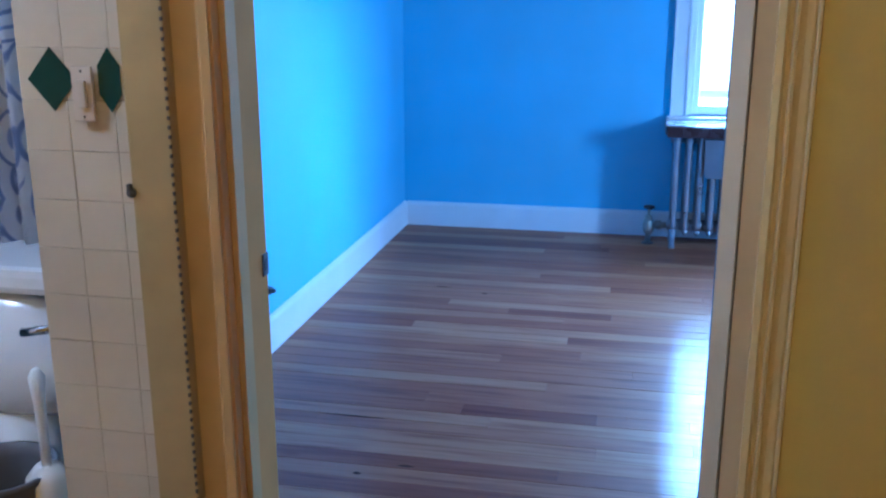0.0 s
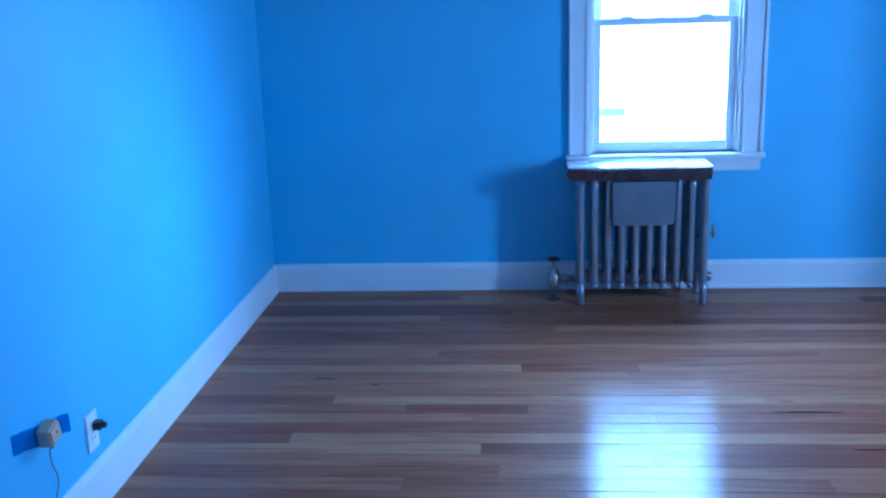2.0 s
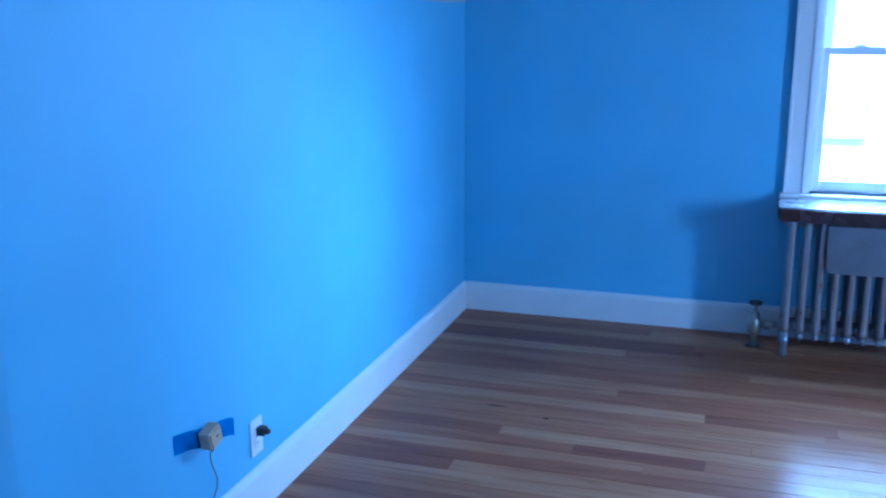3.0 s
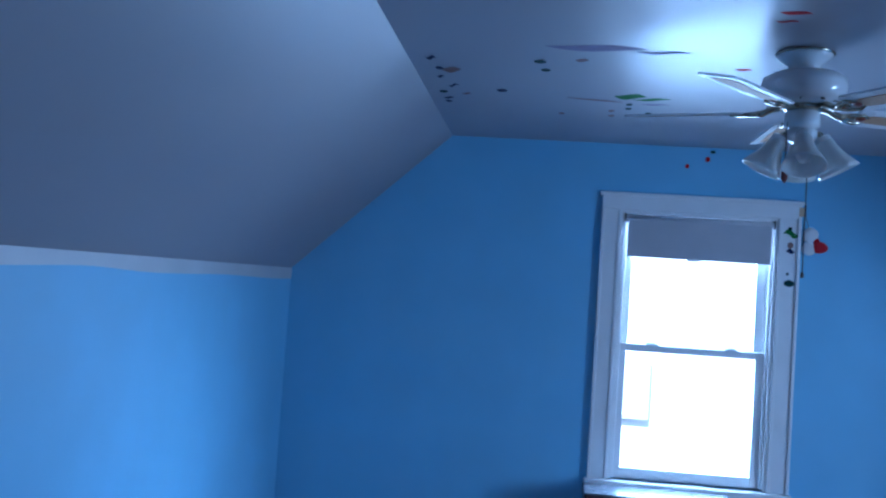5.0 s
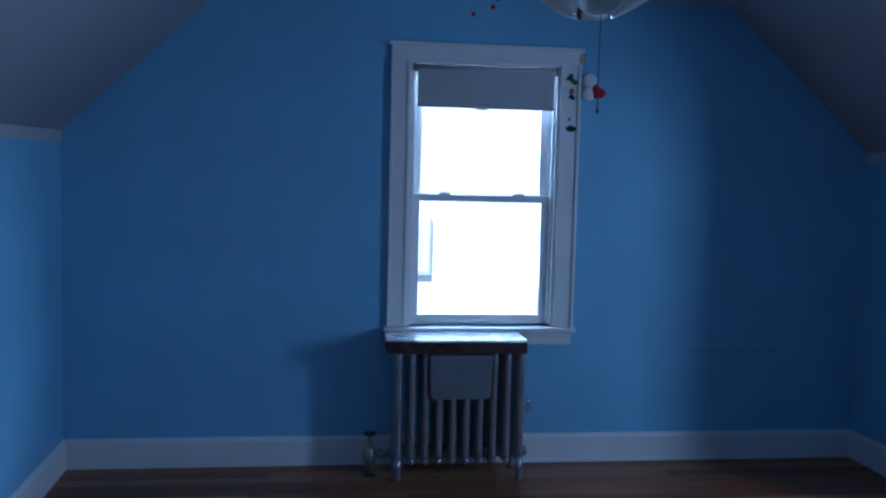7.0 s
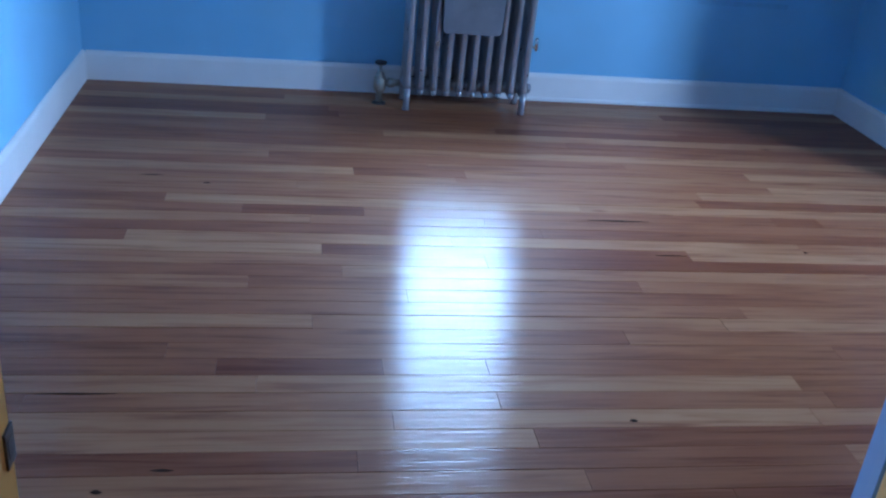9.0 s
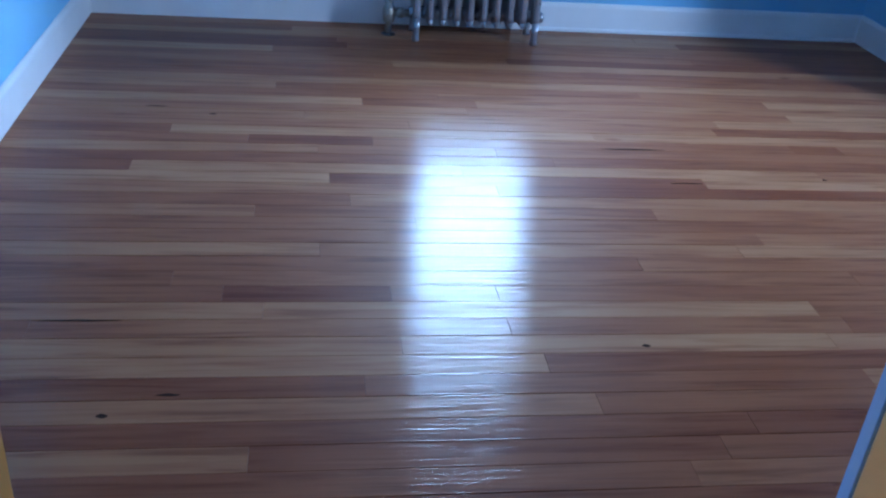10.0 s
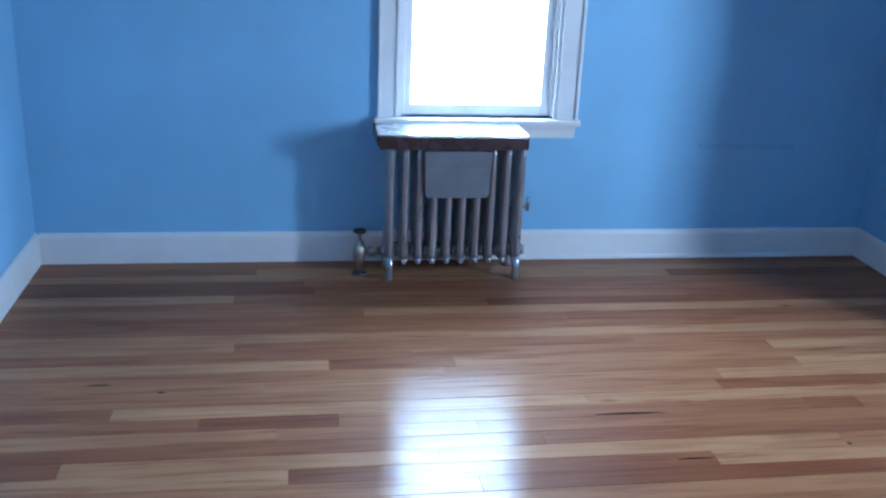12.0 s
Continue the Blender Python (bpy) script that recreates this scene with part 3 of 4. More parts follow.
shade = empty("roller_shade", (2.002, 0.02, 1.96), "grey vinyl roller shade, pulled down a short way", "window shade")
sh_at = Vector((2.002, 0.02, 1.96))


def spart(name, bm, material, label="", smooth=False):
    bmesh.ops.translate(bm, vec=-sh_at, verts=bm.verts)
    return part(name, bm, material, shade, label, smooth)


spart("roller", tube([(1.650, -0.010, 1.962), (2.354, -0.010, 1.962)], 0.017, 16), SHADE_CLOTH, "", True)
spart("cloth", box((1.664, -0.0255, 1.780), (2.340, -0.0235, 1.960)), SHADE_CLOTH)
spart("hem_bar", box((1.662, -0.027, 1.773), (2.342, -0.019, 1.784), 0.003), SHADE_CLOTH)
spart("pull_tab", box((1.950, -0.033, 1.764), (2.012, -0.027, 1.778), 0.003), PLATE, "white pull tab")
for x in (1.646, 2.352):
    spart("bracket", box((x, -0.028, 1.945), (x + 0.006, 0.005, 1.985), 0.002), STEEL)

# dormer window, out of sight of the walk
dw2 = empty("window_2", (W + DORM_D, -2.45, 0.8), "white framed dormer window", "window", kind="structure")
wf = bmesh.new()
for lo, hi in (((-0.02, -0.55, -0.10), (0.0, -0.45, 1.30)), ((-0.02, 0.45, -0.10), (0.0, 0.55, 1.30)), ((-0.021, -0.45, 1.20), (0.0, 0.45, 1.30)), ((-0.05, -0.58, -0.03), (0.0, 0.58, 0.0))):
    add_box(wf, lo, hi, 0.003)
part("window_frame", wf, TRIM, dw2)
p2 = part("pane", box((0.05, -0.45, 0.0), (0.054, 0.45, 1.2)), GLASS, dw2)
p2.visible_shadow = False

# ---- radiator ----
rad_at = Vector((1.883, -0.18, 0.0))
rad = empty("radiator", rad_at, "silver-painted cast-iron tube radiator under the window", "radiator")


def rpart(name, bm, material, label="", smooth=True, parent=None):
    bmesh.ops.translate(bm, vec=-rad_at, verts=bm.verts)
    return part(name, bm, material, parent or rad, label, smooth)


rad.location.x -= 0.011
N_SEC, PITCH, RX = 10, 0.065, 1.590
ROWS_Y = (-0.272, -0.215, -0.158, -0.101)


def section_bm(x, end):
    """One section: four upright tubes between rounded top and bottom headers; end sections stand on feet."""
    bm = bmesh.new()
    for k, y in enumerate(ROWS_Y):
        tube([(x, y, 0.105), (x, y, 0.125), (x, y, 0.15), (x, y, 0.56), (x, y, 0.585), (x, y, 0.605)], [0.0185, 0.018, 0.0165, 0.0165, 0.018, 0.0185], 12, bm)
    for z in (0.100, 0.606):
        tube([(x, -0.292, z), (x, -0.284, z), (x, -0.272, z), (x, -0.101, z), (x, -0.089, z), (x, -0.081, z)], [0.004, 0.014, 0.0185, 0.0185, 0.014, 0.004], 12, bm)
    for z in (0.112, 0.598):
        tube([(x - 0.031, -0.1865, z), (x - 0.024, -0.1865, z), (x + 0.024, -0.1865, z), (x + 0.031, -0.1865, z)], [0.024, 0.029, 0.029, 0.024], 14, bm)
    if end:
        for y in (-0.276, -0.098):
            tube([(x, y, 0.11), (x, y, 0.055), (x, y, 0.03), (x, y, 0.012), (x, y, 0.0)], [0.0185, 0.017, 0.0155, 0.0175, 0.018], 12, bm)
    else:
        for y in ROWS_Y[:1]:
            tube([(x, y - 0.004, 0.10), (x, y - 0.004, 0.082), (x, y - 0.003, 0.076)], [0.017, 0.012, 0.004], 12, bm)
    return bm


for k in range(N_SEC):
    rpart("section", section_bm(RX + PITCH * k, k in (0, N_SEC - 1)), SILVER)
rpart("end_plug", tube([(2.205, -0.1865, 0.112), (2.222, -0.1865, 0.112), (2.230, -0.1865, 0.112)], [0.028, 0.028, 0.018], 6), SILVER)
vent = tube([(2.19, -0.27, 0.345), (2.212, -0.27, 0.345)], 0.006)
rpart("air_vent", vent, BRASS)
rpart("vent_body", tube([(2.212, -0.27, 0.325), (2.212, -0.27, 0.335), (2.212, -0.27, 0.385), (2.212, -0.27, 0.392)], [0.005, 0.009, 0.009, 0.005], 12), CHROME)
valve = rpart("valve", lathe([(0.016, 0.0), (0.016, 0.055), (0.026, 0.065), (0.031, 0.085), (0.031, 0.125), (0.024, 0.140), (0.020, 0.142), (0.020, 0.158), (0.008, 0.162), (0.008, 0.200)], 16, pose(1.462, -0.187, 0)), BRASS, "tarnished brass valve")
un = tube([(1.485, -0.187, 0.105), (1.500, -0.187, 0.105), (1.502, -0.187, 0.107), (1.530, -0.187, 0.107), (1.532, -0.187, 0.107), (1.570, -0.187, 0.110)], [0.017, 0.017, 0.026, 0.026, 0.018, 0.018], 8)
rpart("union", un, BRASS)
rpart("floor_flange", lathe([(0.034, 0.0), (0.034, 0.004), (0.018, 0.010)], 18, pose(1.462, -0.187, 0.0)), STEEL)
kn = bmesh.new()
for k in range(6):
    a = k * math.pi / 3
    lathe([(0.011, 0.0), (0.012, 0.006), (0.010, 0.014)], 10, pose(1.462 + 0.018 * math.cos(a), -0.187 + 0.018 * math.sin(a), 0.200), kn)
lathe([(0.018, 0.0), (0.022, 0.008), (0.018, 0.017), (0.006, 0.019)], 14, pose(1.462, -0.187, 0.198), kn)
rpart("knob", kn, BLACK, "black valve knob")
for k in (3, 6):
    rpart("tie_rod", tube([(RX - 0.01, -0.20 + 0.012 * k, 0.128), (2.18, -0.20 + 0.012 * k, 0.128)], 0.004, 8), STEEL)

pan_at = Vector((1.879, -0.31, 0.40))
pan = empty("humidifier_pan", pan_at, "flat grey metal water pan hung on the radiator front", "water pan")
outline = []
for cx, cz, a0 in ((0.134, 0.028, -90), (0.156, 0.206, 0), (-0.156, 0.206, 90), (-0.134, 0.028, 180)):
    r = 0.026 if cz < 0.1 else 0.004
    for s in range(5):
        a = radians(a0 + 22.5 * s)
        outline.append((cx + r * math.cos(a), cz + r * math.sin(a)))
pb = prism([(x * (0.955 + 0.045 * z / 0.21), z) for x, z in outline], "y", -0.018, 0.012)
bmesh.ops.bevel(pb, geom=[e for e in pb.edges if len(e.link_faces) == 2 and e.calc_face_angle(0) > 1.2], offset=0.003, segments=2, affect="EDGES")
pan.location.x -= 0.012
pan.scale = (0.93, 1.0, 1.0)
part("pan_body", pb, PAN_METAL, pan)
part("pan_crease", box((-0.150, -0.0195, 0.128), (0.150, -0.0175, 0.132), 0.0008), PAN_METAL, pan)
for x in (-0.12, 0.12):
    part("pan_hook", tube([(x, 0.0, 0.20), (x, 0.0, 0.222), (x, 0.025, 0.226), (x, 0.045, 0.215)], 0.003, 8), STEEL, pan)

shelf_at = Vector((1.861, -0.17, 0.627))
shelf = empty("radiator_shelf", shelf_at, "dark brown laminate and hinge gap shade shelf board lying on the radiator", "shelf")


def shpart(name, bm, material, label=""):
    bmesh.ops.translate(bm, vec=-shelf_at, verts=bm.verts)
    return part(name, bm, material, shelf, label)


shelf.location.x -= 0.012
sb = prism([(1.526, -0.300), (1.536, -0.312), (2.188, -0.306), (2.198, -0.296), (2.198, -0.062), (1.526, -0.062)], "z", 0.627, 0.672)
bmesh.ops.bevel(sb, geom=[e for e in sb.edges], offset=0.003, segments=2, affect="EDGES")
shpart("board", sb, SHELF_AND_GAP_DARK)
shpart("front_lip", box((1.534, -0.320, 0.617), (2.190, -0.3125, 0.673), 0.002), SHELF_AND_GAP_DARK)
shpart("top_sheet", box((1.528, -0.309, 0.672), (2.040, -0.064, 0.679), 0.002), SHELF_TOP, "worn grey laminate sheet")
shpart("top_sheet", box((2.005, -0.300, 0.6745), (2.196, -0.066, 0.6775), 0.001), SHELF_TOP, "worn grey laminate sheet")

# ---- ceiling fan ----
FX, FY = 2.008, -1.80
fan = empty("ceiling_fan", (FX, FY, CEIL), "white five-blade ceiling fan with cane insets and tulip lights", "ceiling fan")
part("canopy", lathe([(0.055, 0.0), (0.078, -0.003), (0.080, -0.012), (0.072, -0.022), (0.048, -0.040), (0.042, -0.060), (0.046, -0.070)], 28), FAN_WHITE, fan, smooth=True)
part("canopy_ring", lathe([(0.081, -0.002), (0.086, -0.006), (0.081, -0.011)], 28, close=False), BRASSY, fan, smooth=True)
part("motor_housing", lathe([(0.046, -0.062), (0.095, -0.068), (0.118, -0.082), (0.124, -0.105), (0.122, -0.128), (0.108, -0.146), (0.080, -0.158), (0.050, -0.162)], 32), FAN_WHITE, fan, smooth=True)
for k in range(10):
    a = radians(36 * k)
    part("vent_slot", box((-0.014, -0.002, -0.003), (0.014, 0.002, 0.003), 0.001, pose(0.096 * math.cos(a), 0.096 * math.sin(a), -0.1545, 0, 18, 36 * k)), STEEL, fan)
part("hub_plate", lathe([(0.056, -0.160), (0.060, -0.166), (0.056, -0.174), (0.040, -0.178)], 28), BRASSY, fan, smooth=True)
BZ = -0.178


def blade_bm():
    out = [(0.165, -0.048), (0.175, -0.054), (0.50, -0.064), (0.522, -0.056), (0.530, -0.036), (0.530, 0.036), (0.522, 0.056), (0.50, 0.064), (0.175, 0.054), (0.165, 0.048)]
    bm = prism(out, "z", -0.003, 0.003)
    return bm


def inset_bm():
    out = [(0.215, -0.026)] + [(0.485 + 0.02 * math.cos(radians(a)), 0.036 * math.sin(radians(a))) for a in range(-80, 81, 20)] + [(0.215, 0.026)] + [(0.215 - 0.015 * math.cos(radians(a)), 0.026 * math.sin(radians(a))) for a in (50, 20, -20, -50)]
    return prism(out, "z", -0.0045, -0.003)


for k in range(5):
    turn = Matrix.Translation((0, 0, BZ)) @ pose(0, 0, 0, 0, 0, 88 + 72 * k) @ pose(0, 0, 0, -12, 0, 0)
    if k == 0:
        b0 = part("blade", blade_bm(), FAN_WHITE, fan, "white blade with a cane panel")
        i0 = part("cane_inset", inset_bm(), CANE, b0, "tan woven cane panel")
        ib = tube([(0.05, 0, 0.012), (0.085, 0.0, 0.010), (0.115, 0.0, -0.004), (0.165, 0.0, -0.006)], [0.008, 0.010, 0.011, 0.007], 10)
        for s in (-1, 1):
            tube([(0.115, 0.0, -0.005), (0.145, 0.020 * s, -0.006), (0.180, 0.030 * s, -0.006), (0.205, 0.018 * s, -0.006)], [0.007, 0.007, 0.007, 0.004], 8, ib)
        r0 = part("blade_iron", ib, BRASSY, b0, "cast brass blade bracket", True)
        m0 = part("medallion", lathe([(0.004, -0.010), (0.014, -0.008), (0.016, -0.004)], 14, pose(0.19, 0, 0)), DARK_RED, b0, "", True)
        base = (b0, i0, r0, m0)
    else:
        b0 = new("blade", base[0].data)
        b0.parent = fan
        b0["label"] = "white blade with a cane panel"
        for src in base[1:]:
            o = new(src.name.split(".")[0], src.data)
            o.parent = b0
    b0.matrix_basis = turn
part("switch_housing", lathe([(0.040, -0.176), (0.050, -0.182), (0.052, -0.215), (0.050, -0.225), (0.036, -0.232)], 24), FAN_WHITE, fan, smooth=True)
part("light_fitter", lathe([(0.036, -0.230), (0.045, -0.236), (0.046, -0.258), (0.030, -0.272), (0.010, -0.280)], 24), FAN_WHITE, fan, smooth=True)
for k in range(4):
    az = 262 + 90 * k
    a = radians(az)
    d = Vector((math.cos(a), math.sin(a), 0))
    arm = tube([Vector((0, 0, -0.245)) + d * 0.03, Vector((0, 0, -0.246)) + d * 0.05, Vector((0, 0, -0.266)) + d * 0.068], 0.010, 10)
    part("light_arm", arm, BRASSY, fan, smooth=True)
    tip = Matrix.Translation(Vector((0, 0, -0.262)) + d * 0.062) @ pose(0, 0, 0, 0, 0, az) @ pose(0, 0, 0, 0, 180 - 27, 0) @ Matrix.Scale(0.94, 4)
    sp = [(0.020, 0.0), (0.026, 0.006), (0.030, 0.030), (0.040, 0.060), (0.058, 0.095), (0.066, 0.112), (0.063, 0.112), (0.055, 0.095), (0.037, 0.060), (0.027, 0.030), (0.022, 0.008)]
    lb = lathe(sp, 24, close=False)
    lamp_shade = part("lamp_shade", lb, FROST, fan, "frosted white glass tulip shade", True)
    lamp_shade.matrix_basis = tip
    part("bulb", lathe([(0.012, 0.01), (0.013, 0.03), (0.024, 0.058), (0.026, 0.072), (0.018, 0.090), (0.004, 0.095)], 16), PLATE, lamp_shade, "unlit bulb", True)
    part("socket", lathe([(0.022, -0.012), (0.025, -0.004), (0.024, 0.012)], 16), FAN_WHITE, lamp_shade, "", True)
part("pull_chain", tube([(-0.045, -0.02, -0.205), (-0.048, -0.022, -0.24), (-0.048, -0.022, -0.355)], 0.0016, 6), STEEL, fan)
part("chain_fob", lathe([(0.003, 0.0), (0.009, -0.012), (0.010, -0.030), (0.004, -0.044)], 14, pose(-0.048, -0.022, -0.352)), DARK_RED, fan, "red-brown wooden fob", True)
part("pull_chain", tube([(0.012, -0.03, -0.27), (0.014, -0.03, -0.40), (0.014, -0.03, -0.655)], 0.0016, 6), STEEL, fan)
part("chain_bell", lathe([(0.002, 0.0), (0.005, -0.005), (0.0055, -0.014), (0.003, -0.018)], 10, pose(0.014, -0.03, -0.655)), STEEL, fan, "", True)


# ---- stickers on the ceiling and wall ----
def sticker(name, at, outline2d, material, label, category="wall sticker", plane="ceiling", turn=0.0):
    c, s = math.cos(radians(turn)), math.sin(radians(turn))
    pts = [(x * c - y * s, x * s + y * c) for x, y in outline2d]
    if plane == "ceiling":
        pts = [(x, y * 0.62) for x, y in pts]
        bm = prism(pts, "z", -0.0012, -0.0002)
    else:
        bm = prism(pts, "y", -0.003, -0.0002)
    ob = tagged(part(name, bm, material), label, category, "stickers on the ceiling" if plane == "ceiling" else "stickers by the window")
    ob.location = at
    return ob


def oval(a, b, n=12, wob=0.0):
    return [(a * math.cos(2 * math.pi * k / n) * (1 + wob * math.sin(3 * k)), b * math.sin(2 * math.pi * k / n) * (1 + wob * math.cos(2 * k))) for k in range(n)]


def leafy(l, w, bend=0.2):
    top = [(-l + 2 * l * k / 8, w * math.sin(math.pi * k / 8) + bend * w * math.sin(2 * math.pi * k / 8)) for k in range(9)]
    low = [(l - 2 * l * k / 8, -0.7 * w * math.sin(math.pi * k / 8) + bend * w * math.sin(2 * math.pi * (8 - k) / 8)) for k in range(1, 8)]
    return top + low


C = CEIL
RED_L, GRN_L, DRK_L, BLU_L = "small red vinyl sticker on the white ceiling", "green vinyl leaf sticker on the white ceiling", "small dark vinyl sticker on the white ceiling", "small navy vinyl sticker on the white ceiling"
sticker("ceiling_sticker", (1.884, -2.188, C), leafy(0.042, 0.030), RED, RED_L, turn=8)
sticker("ceiling_sticker", (1.880, -2.11, C), leafy(0.030, 0.014, 0.8), RED, RED_L)
sticker("ceiling_sticker", (2.302, -2.094, C), leafy(0.105, 0.030, 0.5), GREEN, "long green vinyl leaf sticker on the white ceiling", turn=-14)
sticker("ceiling_sticker", (2.240, -1.876, C), oval(0.013, 0.028), DARK_RED, RED_L)
sticker("ceiling_sticker", (2.438, -1.733, C), leafy(0.026, 0.040), RED, RED_L, turn=-25)
sticker("ceiling_sticker", (2.365, -1.757, C), leafy(0.050, 0.008, 1.5), DARK_RED, RED_L, turn=-3)
sticker("ceiling_sticker", (1.876, -1.567, C), leafy(0.028, 0.026), RED, RED_L)
sticker("ceiling_sticker", (1.218, -1.567, C), oval(0.021, 0.034, 12, 0.1), DARK_GREEN, DRK_L)
sticker("ceiling_sticker", (1.237, -1.455, C), oval(0.017, 0.032, 12, 0.1), DARK_GREEN, DRK_L)
sticker("ceiling_sticker", (1.355, -1.61, C), leafy(0.021, 0.040), DARK_RED, DRK_L)
sticker("ceiling_sticker", (1.39, -1.77, C), leafy(0.155, 0.070, 0.2), LILAC, "faded lilac cloud sticker on the white ceiling")
sticker("ceiling_sticker", (1.60, -1.74, C), leafy(0.08, 0.03, 0.6), LILAC, "faded lilac cloud sticker on the white ceiling")
sticker("ceiling_sticker", (0.852, -1.57, C), leafy(0.018, 0.040, 0.6), NAVY, BLU_L)
sticker("ceiling_sticker", (0.905, -1.41, C), leafy(0.036, 0.075), PEACH, "peach vinyl sticker on the white ceiling")
sticker("ceiling_sticker", (0.866, -1.425, C), oval(0.014, 0.034), NAVY, BLU_L)
sticker("ceiling_sticker", (0.856, -1.30, C), leafy(0.014, 0.034, 0.5), NAVY, BLU_L)
sticker("ceiling_sticker", (0.890, -1.16, C), leafy(0.022, 0.028, 1.2), NAVY, BLU_L)
sticker("ceiling_sticker", (0.840, -1.04, C), oval(0.017, 0.036, 12, 0.1), DARK_GREEN, DRK_L)
sticker("ceiling_sticker", (0.850, -0.93, C), leafy(0.022, 0.028, 0.6), NAVY, BLU_L)
sticker("ceiling_sticker", (0.843, -0.86, C), oval(0.013, 0.030), NAVY, BLU_L)
sticker("ceiling_sticker", (0.930, -1.02, C), leafy(0.019, 0.028, 0.5), DARK_RED, DRK_L)
sticker("ceiling_sticker", (1.072, -1.10, C), oval(0.021, 0.038, 12, 0.1), NAVY, BLU_L)
sticker("ceiling_sticker", (1.555, -1.09, C), leafy(0.060, 0.085, 0.3), GREEN, GRN_L)
sticker("ceiling_sticker", (1.43, -1.00, C), leafy(0.115, 0.016, 0.3), DARK_RED, "thin brown vinyl twig sticker on the ceiling", turn=22)
sticker("ceiling_sticker", (1.64, -1.05, C), leafy(0.075, 0.035, 0.4), GREEN, GRN_L, turn=-20)
sticker("ceiling_sticker", (1.665, -0.96, C), leafy(0.055, 0.020, 0.4), LILAC, "faded lilac cloud sticker on the white ceiling")
for x, y in ((1.505, -0.80), (1.512, -0.70), (1.565, -0.94), (1.568, -0.86), (1.305, -0.70), (1.655, -0.78)):
    sticker("ceiling_sticker", (x, y, C), oval(0.013, 0.032), DARK_RED if x < 1.53 else DARK_GREEN, DRK_L)
sticker("ceiling_sticker", (2.68, -1.60, C), leafy(0.070, 0.030, 0.8), DARK_GREEN, DRK_L, turn=10)
sticker("ceiling_sticker", (2.79, -1.55, C), leafy(0.060, 0.020, 0.8), NAVY, BLU_L)
sticker("ceiling_sticker", (2.77, -1.40, C), leafy(0.075, 0.016, 0.3), DARK_RED, "thin brown vinyl twig sticker on the ceiling", turn=-8)
WALL_S = "small red vinyl drop sticker on the blue wall"
sticker("wall_sticker", (1.931, 0, 2.230), oval(0.010, 0.011), RED, WALL_S, plane="wall")
sticker("wall_sticker", (2.027, 0, 2.268), oval(0.012, 0.013), RED, WALL_S, plane="wall")
sticker("wall_sticker", (2.050, 0, 2.305), oval(0.012, 0.007), DARK_GREEN, "small dark vinyl sticker on the blue wall", plane="wall")
CAS = "small green vinyl sticker on the white window casing"
sticker("casing_sticker", (2.432, -0.020, 1.925), leafy(0.038, 0.018, 0.6), GREEN, CAS, plane="wall")
sticker("casing_sticker", (2.425, -0.020, 1.950), oval(0.010, 0.010), DARK_GREEN, CAS, plane="wall")
sticker("casing_sticker", (2.430, -0.020, 1.872), oval(0.014, 0.016), PEACH, "small peach sticker on the white window casing", plane="wall")
sticker("casing_sticker", (2.432, -0.020, 1.842), leafy(0.020, 0.014, 0.2), NAVY, "small navy sticker on the white window casing", plane="wall")
sticker("casing_sticker", (2.422, -0.020, 1.735), oval(0.006, 0.008), DARK_GREEN, CAS, plane="wall")
sticker("casing_sticker", (2.432, -0.020, 1.690), oval(0.026, 0.016, 12, 0.12), DARK_GREEN, CAS, plane="wall")
sticker("casing_sticker", (2.478, -0.0211, 2.035), [(-0.014, -0.022), (0.014, -0.024), (0.013, 0.022), (-0.014, 0.020)], BEIGE, "small tan tape scrap on the window casing", plane="wall")

orn = empty("felt_ornament", (2.518, -0.03, 1.888), "white and red felt ornament hung on the window casing", "ornament")


def lump(r, sx, sy, sz, at, seed):
    bm = bmesh.new()
    bmesh.ops.create_icosphere(bm, subdivisions=2, radius=r)
    for v in bm.verts:
        v.co *= 1 + 0.12 * noise.noise(v.co * 40 + Vector((seed, 0, 0)))
        v.co = Vector((v.co.x * sx, v.co.y * sy, v.co.z * sz)) + Vector(at)
    return bm


part("white_lump", lump(0.030, 1.0, 0.5, 1.1, (0.0, 0, 0.030), 1), SNOW, orn, "white felt", True)
part("white_lump", lump(0.028, 1.0, 0.5, 1.0, (-0.005, 0, -0.022), 2), SNOW, orn, "white felt", True)
part("red_lump", lump(0.026, 1.15, 0.5, 0.9, (0.036, -0.004, -0.016), 3), RED, orn, "red felt", True)
part("red_tip", lump(0.012, 1.0, 0.6, 1.2, (0.022, -0.004, 0.008), 4), RED, orn, "red felt", True)
orn.scale = (1.25, 1.0, 1.2)
part("hanging_cord", tube([(-0.005, 0.004, 0.055), (-0.018, 0.006, 0.10), (-0.020, 0.008, 0.16)], 0.0012, 6), WIRE, orn)

# ---- sockets, taped adapter and its wire on the knee walls ----


def outlet(at, side, label):
    """A duplex socket plate; side +1 faces +x."""
    e = empty("wall_outlet", at, label, "wall outlet")
    part("plate", box((0, -0.035, -0.057), (side * 0.006, 0.035, 0.057), 0.002), PLATE, e)
    for z in (-0.020, 0.020):
        r = part("receptacle", lathe([(0.016, 0.0), (0.016, 0.0075), (0.014, 0.008)], 18, pose(0, 0, z, 0, 90 * side)), PLATE, e)
        for y in (-0.006, 0.006):
            part("slot", box((side * 0.0078, y - 0.0012, z - 0.004), (side * 0.0084, y + 0.0012, z + 0.005)), BLACK, r)
    part("screw", lathe([(0.003, 0), (0.003, 0.001)], 10, pose(side * 0.006, 0, 0, 0, 90 * side)), STEEL, e)
    return e


